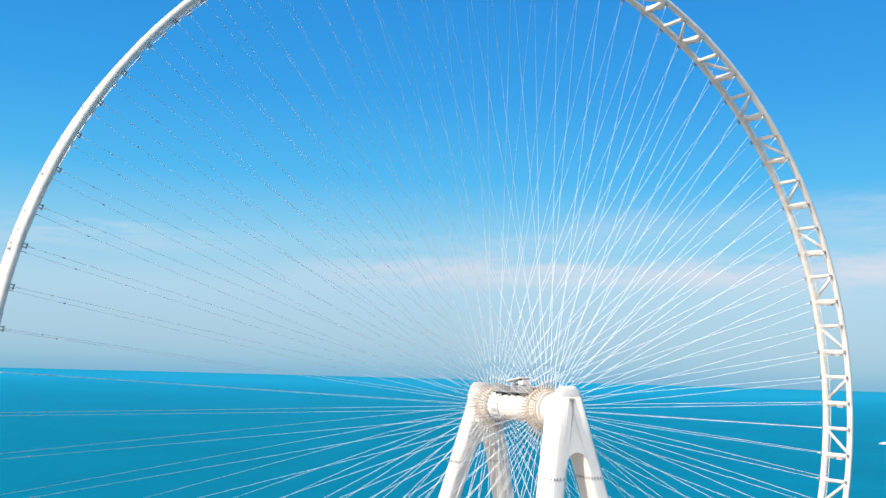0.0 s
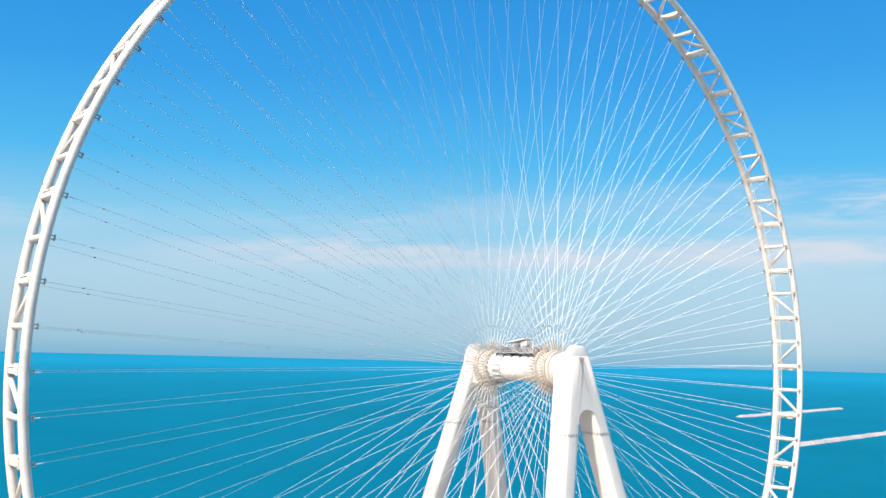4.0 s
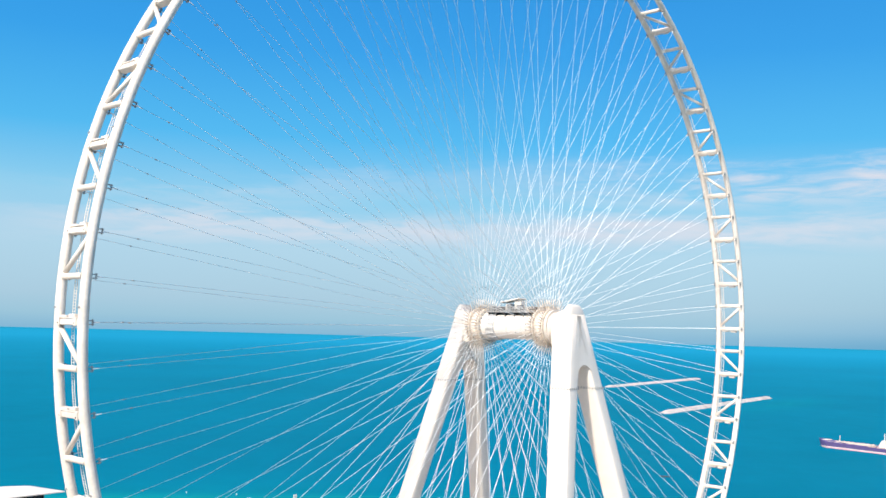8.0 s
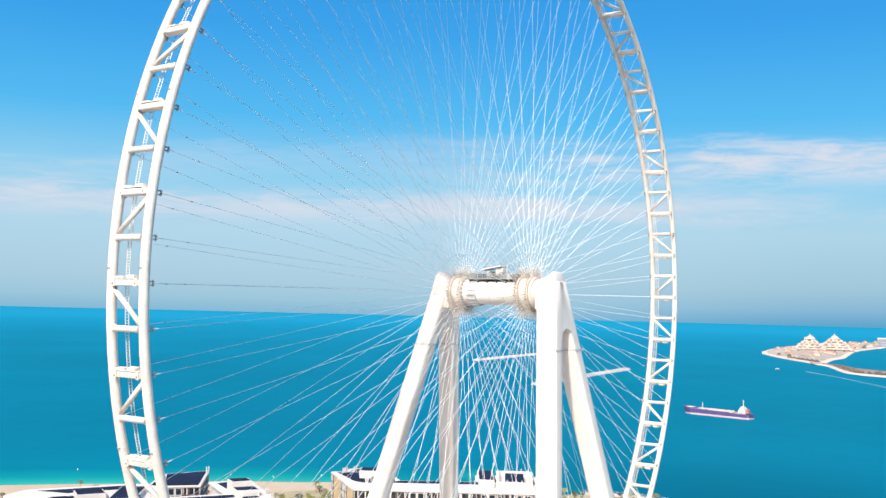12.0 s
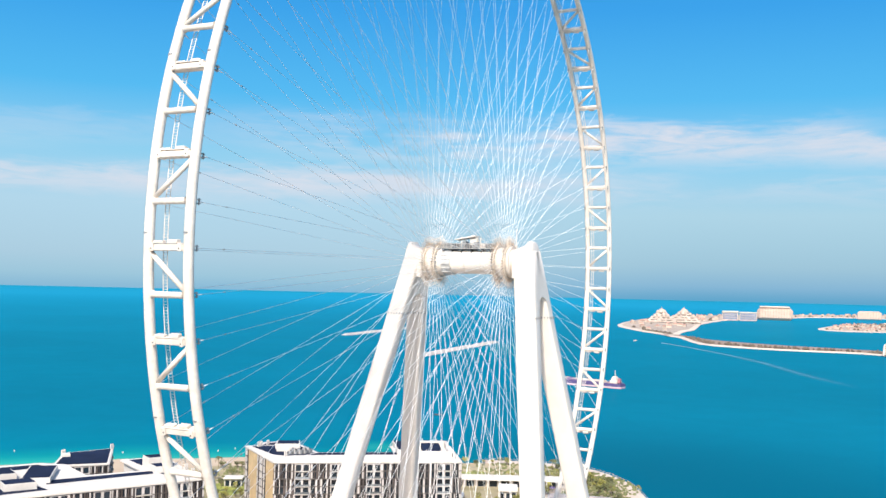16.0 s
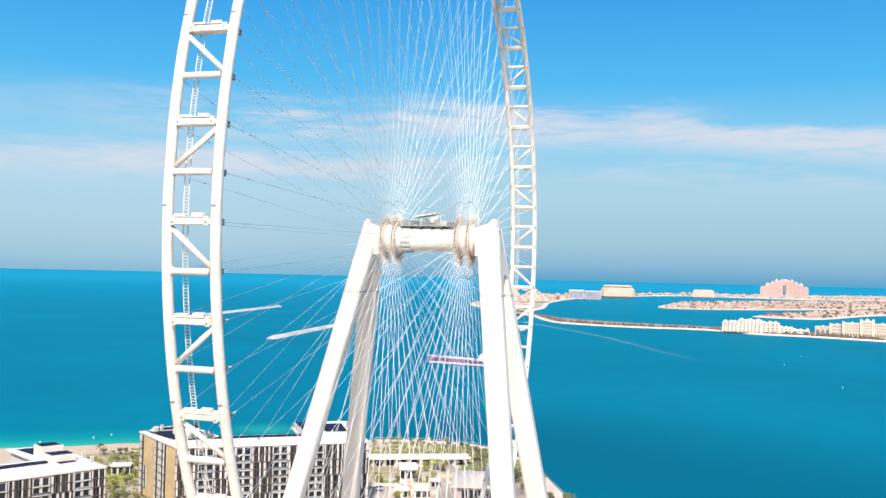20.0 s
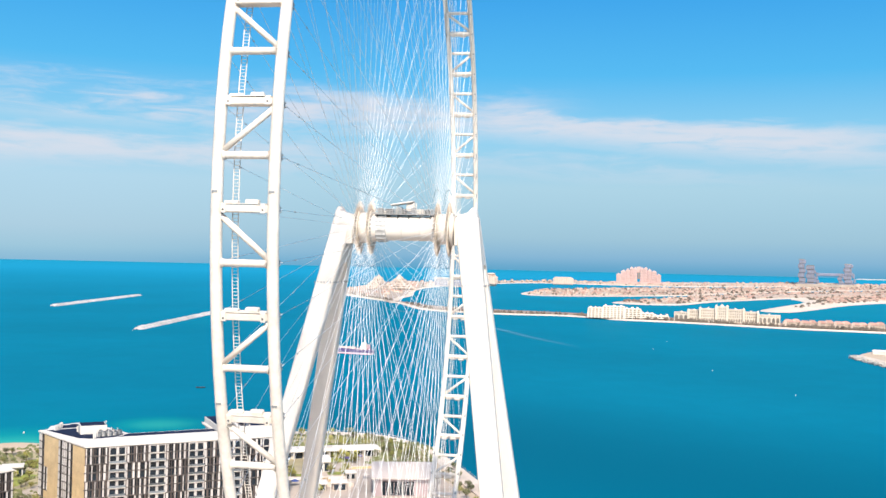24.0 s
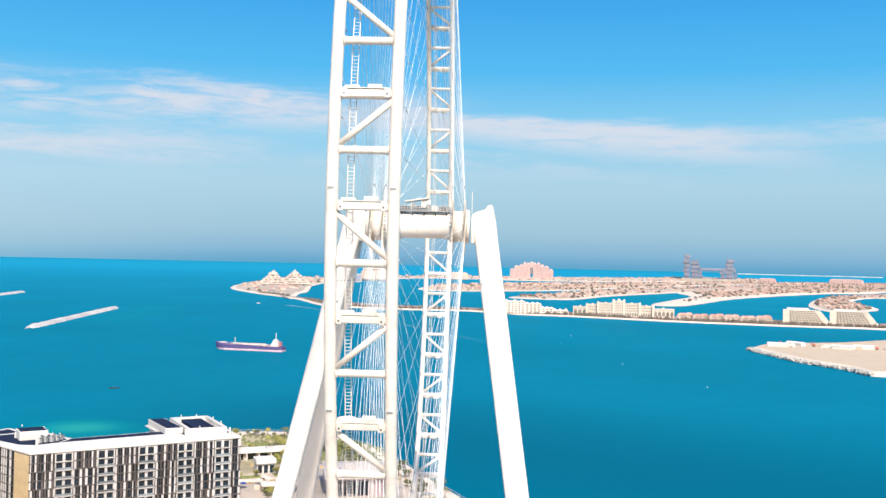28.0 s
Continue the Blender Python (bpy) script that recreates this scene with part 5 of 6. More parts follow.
def palace_hotel():
    """Long cream palace with arcades, towers and domes on the shore strip."""
    h = thing("palace_hotel", facing(2011, -342) @ Matrix.Scale(0.84, 4), "cream palace hotel with arcades, towers and small domes", "hotel")
    for x0, x1, top, yf, big in ((-134, -96, 25, -16, True), (-96, -66, 33, -10, False), (-66, -24, 38, -14, False), (-24, 4, 45, -17, False), (4, 46, 38, -14, False), (46, 82, 32, -10, False), (82, 138, 25, -16, True)):
        b = part("wing", Build().box(x0, x1, yf, 20, -2, top * 0.9, bev=0.8), CREAM, h)
        part("cornice", Build().box(x0 - 0.6, x1 + 0.6, yf - 0.8, 20.6, top * 0.9, top * 0.9 + 1.4, bev=0.3), CREAM, b)
        n = max(int((x1 - x0) / (11 if big else 7)), 3)
        arch_row(b, x0 + 1, x1 - 1, 4 if big else 2, 13 if big else 9, n, yf - 0.2)
        n = max(int((x1 - x0) / 5.5), 4)
        z0 = 18.5 if big else 12.5
        window_grid(b, x0 + 1.5, x1 - 1.5, z0, top * 0.88, n, max(int((top * 0.88 - z0) / 6.5), 1), yf - 0.1, 0.62)
        dome(h, (x0 + x1) / 2, 0, top * 0.9 + 1.4, 5.5 if x0 == -24 else 3.2, CREAM)
    for x, z in ((-96, 31), (-66, 37), (-24, 44), (4, 44), (46, 37), (82, 31)):
        part("tower", Build().box(x - 3.4, x + 3.4, -18.5, -8, 0, z, bev=0.5), CREAM, h)
        dome(h, x, -13, z, 3.0, CREAM)


def terraced_hotel():
    """Long sandstone hotel whose floors step back behind balconies and fall off towards one end."""
    h = thing("terraced_hotel", facing(2042, -127), "sandy terraced hotel with long balconies by the shore", "hotel")
    rnd = random.Random(12)
    for x0, x1, levels in ((-92, -58, 5), (-58, -8, 6), (-8, 30, 5), (30, 58, 3), (58, 92, 2)):
        for k in range(levels):
            a, b, yf, z = x0, x1, -16 + k * 4.5 + (x0 % 7) * 0.3, k * 4.6
            part("terrace", Build().box(a, b, yf, 30, z + 2.7, z + 4.6, bev=0.2), SANDSTONE, h)
            # dark fill: the balconies' shade is put into its colour
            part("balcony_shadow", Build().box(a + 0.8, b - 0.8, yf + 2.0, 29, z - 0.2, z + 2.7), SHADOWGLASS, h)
            n = max(int((b - a) / 8), 3)
            for j in range(n + 1):
                x = a + 0.9 + j * (b - a - 1.8) / n
                part("pier", Build().box(x - 1.5, x + 1.5, yf + 0.3, yf + 2.4, z - 0.2, z + 2.7), SANDSTONE, h)
        top = levels * 4.6
        for j in range(3):
            x = x0 + (j + 0.5 + rnd.uniform(-0.2, 0.2)) * (x1 - x0) / 3
            part("roof_pavilion", Build().box(x - 2.6, x + 2.6, 12, 20, top - 0.1, top + rnd.uniform(1.6, 3.4), bev=0.3), SANDSTONE, h)
        dome(h, (x0 + x1) / 2, 14, top + 0.6, 2.6, SANDSTONE)


def white_hotel(x, y):
    h = thing("white_hotel", facing(x, y), "white stepped hotel with rows of deep balconies", "hotel", "white hotels")
    W, H = 94.0, 28.0
    part("end_wall", Build().box(-W / 2, -W / 2 + 14, -14, 18, -3, H, bev=0.6), CREAM, h)
    for k in range(7):
        z = k * H / 7
        x1 = W / 2 - k * 3.2
        part("floor_slab", Build().box(-W / 2 + 12, x1, -14, 18, z + 2.5, z + 4.0, bev=0.2), CREAM, h)
        # dark box behind the slabs, coloured as the balconies' shade
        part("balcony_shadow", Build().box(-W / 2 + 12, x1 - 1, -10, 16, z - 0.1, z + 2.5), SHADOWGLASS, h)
        n = 11
        for j in range(n + 1):
            xx = -W / 2 + 13 + j * (x1 - 16 + W / 2) / n
            part("party_wall", Build().box(xx - 0.9, xx + 0.9, -13.6, -9, z, z + 2.5), CREAM, h)
        part("slope_wall", Build().box(x1 - 9, x1 + 3, -14.4, 18, z - 0.4, z + 4.0, bev=0.3), CREAM, h)
    part("roof_house", Build().box(-W / 2 + 8, W / 2 - 40, -4, 14, H - 0.5, H + 4, bev=0.3), RENDERWALL, h)


palace_hotel()
terraced_hotel()
white_hotel(1933, -733)
white_hotel(1914, -829)
white_hotel(1890, -989)


def shore_villa(x, y, seed):
    rnd = random.Random(seed)
    h = thing("shore_villa", facing(x, y), "ochre shore villa with a terracotta hipped roof", "house", "shore villas")
    w, d, t = rnd.uniform(17, 24), rnd.uniform(12, 16), rnd.uniform(8, 11)
    b = part("wall", Build().box(-w / 2, w / 2, -d / 2, d / 2, -2, t), VILLA, h)
    part("roof", Build().add([(-w / 2 - 1, -d / 2 - 1, t), (w / 2 + 1, -d / 2 - 1, t), (w / 2 + 1, d / 2 + 1, t), (-w / 2 - 1, d / 2 + 1, t), (-w / 4, 0, t + 5.5), (w / 4, 0, t + 5.5)],
                             [(0, 1, 5, 4), (1, 2, 5), (2, 3, 4, 5), (3, 0, 4), (0, 3, 2, 1)]), VILLAROOF, h, "terracotta roof")
    part("gable_tower", Build().box(-w / 2 + 2, -w / 2 + 8, -d / 2 - 2, 0, -2, t + 3, bev=0.2), VILLA, h)
    window_grid(b, -w / 2 + 8, w / 2 - 1, 1, t - 1, 4, 2, -d / 2 - 0.1, 0.5)


for i in range(12):
    t = i / 11
    shore_villa(1938 - 51 * t + (i % 2) * 10, -464 - 175 * t, i)


def strip_greenery():
    """Palm groves along the shore strip."""
    rnd = random.Random(77)
    b = Build()
    for i in range(2000):
        t = rnd.random()
        k = t * 12.0
        j = min(int(k), 11)
        a, c = Vector(STRIP[1 + j]), Vector(STRIP[2 + j])
        p = a.lerp(c, k - j)
        d = (c - a).normalized()
        dense = 0.25 if 0.2 < t < 0.33 else (1.0 if 0.66 < t < 0.85 or 0.5 < t < 0.54 or 0.36 < t < 0.4 else 0.42)
        if rnd.random() > dense:
            continue
        p = p + Vector((-d.y, d.x)) * rnd.uniform(16, 36)
        q, s = out_at(p.x, p.y, 3.0)
        r = rnd.uniform(1.6, 3.6)
        pts = [(r * rnd.uniform(0.7, 1.3) * math.cos(a2), r * rnd.uniform(0.7, 1.3) * math.sin(a2), r * 0.5) for a2 in (z * 1.0472 for z in range(6))]
        b.add(pts + [(0, 0, r * rnd.uniform(1.8, 2.8)), (0, 0, -0.5)], [(z, (z + 1) % 6, 6) for z in range(6)] + [((z + 1) % 6, z, 7) for z in range(6)], Matrix.Translation(q))
    tagged(new("palm_grove", b.mesh("palm_grove", GREENERY)), "dark green palms along the shore strip", "palm trees", kind="stuff")


strip_greenery()


def jetty_villas():
    for i in range(7):
        t = i / 6
        x, y = 2935 - 210 * t, 730 - 130 * t
        p, s = out_at(x - 25, y - 25, 0)
        m = Matrix.Translation(p) @ Matrix.Scale(s, 4)
        v = thing("overwater_villa", m, "small overwater villa with a dark thatched roof", "house", "overwater villas")
        part("wall", Build().box(-7, 7, -6, 6, -1, 5), CREAM, v)
        part("roof", Build().add([(-9, -8, 5), (9, -8, 5), (9, 8, 5), (-9, 8, 5), (0, 0, 11)], [(0, 1, 4), (1, 2, 4), (2, 3, 4), (3, 0, 4), (3, 2, 1, 0)]), GREENERY, v, "dark thatch")


jetty_villas()
ridge("far_mole", 17111, -4378, 16146, -6543, 70, 14, 5, "long pale mole low on the horizon")


def spit_site():
    """Sheds, stone heaps and machines on the sand spit."""
    rnd = random.Random(31)
    ORANGE = surface("site_orange_paint", (0.42, 0.10, 0.05), 0.6, grain=0.5)
    for i in range(16):
        x, y = 1255 - i * 4 + rnd.uniform(-30, 20), -455 - i * 15 + rnd.uniform(-8, 8)
        if not inside((x, y), SPIT):
            continue
        m = Matrix.Translation((x, y, 5.0)) @ Matrix.Rotation(rnd.uniform(0, 3), 4, "Z")
        if i % 3 == 0:
            s = thing("site_shed", m, "long white construction shed on the sand", "shed", "site sheds")
            part("wall", Build().box(-14, 14, -5, 5, -0.5, 4.0), RENDERWALL, s)
            part("roof", Build().add([(-14.5, -5.5, 4), (14.5, -5.5, 4), (14.5, 5.5, 4), (-14.5, 5.5, 4), (-14.5, 0, 6.2), (14.5, 0, 6.2)], [(0, 1, 5, 4), (2, 3, 4, 5), (0, 4, 3), (1, 2, 5)]), WHITEROOF, s)
        elif i % 3 == 1:
            s = thing("excavator", m, "red-orange excavator standing on the sand", "excavator", "site machines")
            part("tracks", Build().box(-2.4, 2.4, -1.8, 1.8, 0, 1.2, bev=0.3), DARK, s)
            part("cab", Build().box(-2, 1.2, -1.6, 1.6, 1.2, 3.8, bev=0.2), ORANGE, s)
            part("boom", Build().tube([(1, 0, 2.4), (4.5, 0, 6), (7.5, 0, 3.2)], 0.5, 6), ORANGE, s)
        else:
            b = Build()
            for k in range(6):
                r = rnd.uniform(2, 4.5)
                b.tube([(rnd.uniform(-9, 9), rnd.uniform(-5, 5), -0.5), (rnd.uniform(-9, 9), rnd.uniform(-5, 5), r * 0.6)], [r * 1.5, 0.5], 7)
            tagged(new("rubble_heap", b.mesh("rubble_heap", TANFIT)), "brown heap of rubble on the sand", "rubble", kind="stuff").matrix_basis = m
    b = Build()
    for i in range(260):
        t = rnd.random() * 4
        j = min(int(t), 3)
        a, c = Vector(SPIT[j]), Vector(SPIT[j + 1])
        p = a.lerp(c, t - j) + Vector((rnd.uniform(-2, 6), rnd.uniform(-7, 1)))
        r = rnd.uniform(1.2, 2.6)
        b.box(-r, r, -r, r, -0.6, r * 0.9, Matrix.Translation((p.x, p.y, rnd.uniform(0, 2.5))) @ pose(0, 0, 0, rnd.uniform(-30, 30), rnd.uniform(-30, 30), rnd.uniform(0, 90)))
    tagged(new("riprap", b.mesh("riprap", ROCK)), "grey boulders along the spit's edge", "rocks", kind="stuff")


spit_site()

# ---- the shore gardens and pavilions beside the residences ----
LEAF = surface("green_palm_leaf", (0.115, 0.12, 0.045), 0.7, grain=0.4, spread=0.3, each=0.3)
LEAF2 = surface("yellow_green_leaf", (0.27, 0.25, 0.06), 0.7, grain=0.4, spread=0.3, each=0.3)
BARK = surface("palm_bark", (0.22, 0.16, 0.11), 0.9, grain=1.5)
CANOPYROOF = surface("pale_pink_membrane_roof", (0.55, 0.46, 0.41), 0.7, grain=0.2, spread=0.05, stain=0.1)
MAUVEWALL = surface("mauve_pink_render", (0.44, 0.335, 0.335), 0.8, grain=0.6, spread=0.12, stain=0.2)
BLUECLOTH = surface("blue_cloth", (0.03, 0.06, 0.22), 0.8, grain=1.0)
LAWN = surface("watered_lawn", (0.25, 0.27, 0.055), 0.95, grain=0.3, spread=0.3, stain=0.3)


PLAZA = surface("pinkish_plaza_paving", (0.5, 0.42, 0.355), 0.85, grain=0.12, spread=0.2, stain=0.3, tint=(0.40, 0.315, 0.265))


def flat_patch(name, outline, z, material, label, category):
    return tagged(new(name, mesh_of(name, [(x, y, z) for x, y in outline], [tuple(range(len(outline)))], material)), label, category, kind="structure")


flat_patch("plaza", [(-120, -90), (150, -40), (235, 10), (300, 45), (345, 80), (300, 130), (215, 120), (165, 60), (60, 60), (40, 110), (-60, 120), (-160, 40)], GROUND + 0.02, PLAZA, "pale pinkish paved plaza round the wheel", "plaza")
flat_patch("garden", [(150, 160), (215, 175), (270, 200), (290, 262), (270, 300), (225, 330), (180, 300), (160, 240), (140, 200)], GROUND + 0.02, SOIL, "dry green garden between residences and beach", "garden")
flat_patch("shore_garden", [(240, 120), (320, 85), (350, 78), (368, 100), (368, 130), (330, 165), (280, 190), (240, 175)], GROUND + 0.03, SOIL, "dry brown-green shore garden", "garden")
rim_line = [p for p in offset(COAST[::-1], 17.5) if p[0] > 262 and 5 < p[1] < 300]
flat_patch("shore_planting", rim_line + [(282, 205), (300, 150), (318, 110), (322, 84), (300, 45), (268, 26)] if rim_line[0][1] < rim_line[-1][1] else rim_line[::-1] + [(282, 205), (300, 150), (318, 110), (322, 84), (300, 45), (268, 26)], GROUND + 0.06, SOIL, "dark dry planting along the shore", "planting")
for lawn in ([(256, 112), (262, 98), (268, 100), (262, 114)], [(266, 92), (270, 80), (278, 83), (273, 95)], [(300, 100), (306, 86), (316, 90), (311, 104)], [(336, 118), (352, 84), (362, 92), (356, 122)], [(318, 160), (334, 138), (346, 146), (330, 168)], [(200, 236), (226, 240), (232, 262), (206, 270)], [(240, 246), (262, 236), (268, 262), (246, 270)]):
    flat_patch("lawn", lawn, GROUND + 0.1, LAWN, "small bright yellow-green lawn in the gardens", "lawn")
flat_patch("road", [(120, 215), (200, 215), (245, 225), (250, 236), (205, 228), (120, 228)], GROUND + 0.05, PAVING, "pale road through the gardens", "road")


PROMENADE = surface("pinkish_promenade_paving", (0.56, 0.46, 0.39), 0.85, grain=0.6, spread=0.12, stain=0.2)


def promenade():
    """Paved sea wall along the rocky shore."""
    shore = [(i, p) for i, p in enumerate(COAST) if p[0] > 200 and p[1] < 170 and i > 8]
    out, mid = offset(COAST[::-1], 2.5)[::-1], offset(COAST[::-1], 13.0)[::-1]
    ring_pts = [out[i] for i, _ in shore] + [mid[i] for i, _ in shore][::-1]
    k, n = len(shore), 2 * len(shore)
    v = [(x, y, -0.9) for x, y in ring_pts] + [(x, y, GROUND + 0.2) for x, y in ring_pts]
    f = [(i, i + 1, n + i + 1, n + i) for i in range(k - 1)] + [(n + i, n + i + 1, 2 * n - 2 - i, 2 * n - 1 - i) for i in range(k - 1)]
    f += [(k + i, k + i + 1, n + k + i + 1, n + k + i) for i in range(k - 1)]
    tagged(new("promenade", mesh_of("promenade", v, f, PROMENADE)), "pale pinkish promenade on a low sea wall", "promenade", kind="structure")
    rail = thing("sea_rail", Matrix.Translation((out[shore[0][0]][0], out[shore[0][0]][1], GROUND + 0.2)), "thin pale railing along the promenade", "railing")
    c0 = Vector((out[shore[0][0]][0], out[shore[0][0]][1], 0))
    line = [Vector((out[i][0], out[i][1], 0)) - c0 for i, _ in shore]
    part("rail", Build().tube([p + Vector((0, 0, 1.1)) for p in line], 0.07, 5), RENDERWALL, rail)
    post = Build().box(-0.07, 0.07, -0.07, 0.07, 0, 1.1).mesh("post", RENDERWALL)
    for a, b in zip(line, line[1:]):
        for j in range(5):
            part("post", post, None, rail, m=Matrix.Translation(a.lerp(b, j / 5)))


promenade()


def palm_mesh(rnd, leaf):
    trunk = Build().tube([(0, 0, -0.3), (0.15, 0, 3), (0.1, 0.1, 6.5)], [0.28, 0.22, 0.18], 7)
    crown = Build()
    for k in range(22):
        a, up = k * 2.39996, rnd.uniform(-0.3, 0.95)
        prev = None
        for s in range(5):
            t = s / 4
            r = 2.9 * t * math.cos(up * 0.8)
            z = 6.4 + 2.6 * t * math.sin(up) - 2.2 * t * t
            w = 0.38 * (1 - t) + 0.06
            c = Vector((r * math.cos(a), r * math.sin(a), z))
            side = Vector((-math.sin(a), math.cos(a), 0)) * w
            cur = (c - side - Vector((0, 0, 0.15)), c, c + side - Vector((0, 0, 0.15)))
            if prev:
                crown.add([*prev, *cur], [(0, 1, 4, 3), (1, 2, 5, 4)])
            prev = cur
    return trunk.mesh("trunk", BARK, True), crown.mesh("crown", leaf)


def tree_mesh(rnd, leaf):
    trunk = Build().tube([(0, 0, -0.3), (0.1, 0, 1.6), (0.3, 0.2, 3.2)], [0.25, 0.2, 0.12], 7)
    for k in range(5):
        a = k * 1.26 + rnd.uniform(-0.3, 0.3)
        trunk.tube([(0.1, 0, 1.7), (0.9 * math.cos(a), 0.9 * math.sin(a), 2.9), (1.8 * math.cos(a), 1.8 * math.sin(a), 3.9)], [0.12, 0.09, 0.04], 5)
    crown = Build()
    for k in range(420):
        u, v, w = rnd.gauss(0, 1), rnd.gauss(0, 1), rnd.gauss(0, 0.7)
        n = math.sqrt(u * u + v * v + w * w) or 1
        r = rnd.uniform(0.55, 1.0) * (2.5 + 0.6 * math.sin(3 * math.atan2(v, u)))
        c = Vector((u / n * r, v / n * r, 4.2 + w / n * r * 0.75))
        s = rnd.uniform(0.18, 0.34)
        d1 = Vector((rnd.uniform(-1, 1), rnd.uniform(-1, 1), rnd.uniform(-1, 1))).normalized()
        d2 = d1.cross(Vector((rnd.uniform(-1, 1), rnd.uniform(-1, 1), 1))).normalized()
        crown.add([c - d1 * s, c + d2 * s, c + d1 * s, c - d2 * s], [(0, 1, 2, 3)])
    return trunk.mesh("trunk", BARK, True), crown.mesh("crown", leaf)


def plant():
    rnd = random.Random(5)
    kinds = []
    for make, leaf, name, lab, cat in ((palm_mesh, LEAF, "palm_tree", "green date palm with a bare trunk", "palm tree"), (palm_mesh, LEAF2, "palm_tree", "yellowish date palm with a bare trunk", "palm tree"),
                                       (tree_mesh, LEAF, "broadleaf_tree", "dark green broadleaf garden tree", "tree"), (tree_mesh, LEAF2, "broadleaf_tree", "yellow-green broadleaf garden tree", "tree")):
        kinds.append((make(rnd, leaf), name, lab, cat))
    first = {}

    def put(k, x, y, s):
        m = Matrix.Translation((x, y, GROUND)) @ Matrix.Rotation(rnd.uniform(0, 6.28), 4, "Z")
        if k not in first:
            (tr, cr), name, lab, cat = kinds[k]
            t = thing(name, m @ Matrix.Scale(s, 4), lab, cat, "garden trees")
            part("trunk", tr, None, t)
            part("crown", cr, None, t)
            first[k] = t
        else:
            c = copy_thing(first[k], m)
            c.scale = (s, s, s * rnd.uniform(0.9, 1.15))
    for x0, x1, y0, y1, n, mix in ((195, 275, 215, 300, 70, (2, 3, 0, 3)), (150, 215, 190, 245, 30, (2, 0, 3)), (150, 205, 245, 300, 16, (3, 0, 2)), (330, 362, 84, 128, 26, (1, 3, 0)), (318, 352, 58, 80, 24, (2, 0, 3)), (296, 316, 84, 100, 5, (3, 3, 1)),
                                   (256, 266, 100, 112, 5, (3,)), (267, 274, 82, 93, 4, (3,)), (302, 313, 88, 102, 6, (3,)), (240, 262, 116, 132, 5, (3, 0)), (216, 224, 84, 96, 3, (2, 3)), (262, 300, 20, 48, 12, (2, 0)), (225, 262, -2, 18, 8, (2, 0)), (110, 170, 340, 420, 14, (0, 2))):
        for i in range(n):
            kind, x, y, size = rnd.choice(mix), rnd.uniform(x0, x1), rnd.uniform(y0, y1), rnd.uniform(0.5, 0.95)
            if not any(inside((x, y), offset(p, -3.0)) for p in (MAIN, WEST, NORTH)):
                put(kind, x, y, size)
    edge_line = offset(COAST[::-1], 20.0)[::-1]
    shore = [edge_line[i] for i, p in enumerate(COAST) if p[0] > 225 and p[1] < 240 and i > 8]
    for a, c in zip(shore, shore[1:]):
        for j in range(5):
            q = Vector(a).lerp(Vector(c), (j + rnd.random()) / 5)
            put(rnd.choice((0, 2, 2, 1, 3)), q.x + rnd.uniform(-6, 3), q.y + rnd.uniform(-2, 6), rnd.uniform(0.45, 0.95))
    b = Build()
    for i in range(2400):
        zone = rnd.choice(((240, 300, 205, 290), (330, 395, 80, 150), (300, 366, 40, 80), (150, 235, 180, 300), (290, 380, 150, 230), (320, 380, 50, 110)))
        x, y = rnd.uniform(zone[0], zone[1]), rnd.uniform(zone[2], zone[3])
        if not inside((x - 12, y), COAST) or not inside((x + 12, y + 8), COAST):
            continue
        r = rnd.uniform(0.5, 1.5)
        pts = [(r * rnd.uniform(0.6, 1.3) * math.cos(a), r * rnd.uniform(0.6, 1.3) * math.sin(a), -0.2) for a in (k * 1.0472 for k in range(6))]
        b.add(pts + [(p[0] * 0.7, p[1] * 0.7, r * rnd.uniform(0.4, 0.9)) for p in pts] + [(0, 0, r)], [(k, (k + 1) % 6, 6 + (k + 1) % 6, 6 + k) for k in range(6)] + [(6 + k, 6 + (k + 1) % 6, 12) for k in range(6)], Matrix.Translation((x, y, GROUND)))
    tagged(new("shrubs", b.mesh("shrubs", LEAF)), "dry olive shrubs scattered over the gardens", "shrubs", kind="stuff")


plant()


def long_pavilion():
    """Low white shopping pavilion with a deep flat roof near the shore."""
    a, b = Vector((286, 150)), Vector((321, 75))
    d = b - a
    m = Matrix.Translation((a.x, a.y, GROUND)) @ Matrix.Rotation(math.atan2(d.y, d.x), 4, "Z")
    L = d.length
    h = thing("shore_pavilion", m, "long low white pavilion with an overhanging flat roof", "pavilion")
    part("wall", Build().box(1.5, L - 1.5, 3.5, 12, -0.3, 4.4), CREAM, h)
    part("roof", Build().box(0, L, 0, 13.5, 4.4, 5.6, bev=0.2), WHITEROOF, h, "flat white overhanging roof")
    for k in range(12):
        x = 2.5 + k * (L - 5) / 11
        part("column", Build().box(x - 0.35, x + 0.35, 0.6, 1.3, 0, 4.4), RENDERWALL, h)
        if k < 11:
            part("window", Build().box(x + 1.0, x + 5.6, 3.3, 3.55, 0.3, 3.9), GLASS, h)
    for k in range(3):
        part("roof_unit", Build().box(10 + k * 20, 14 + k * 20, 4, 8, 5.6, 6.7, bev=0.1), LIGHTPANEL, h)


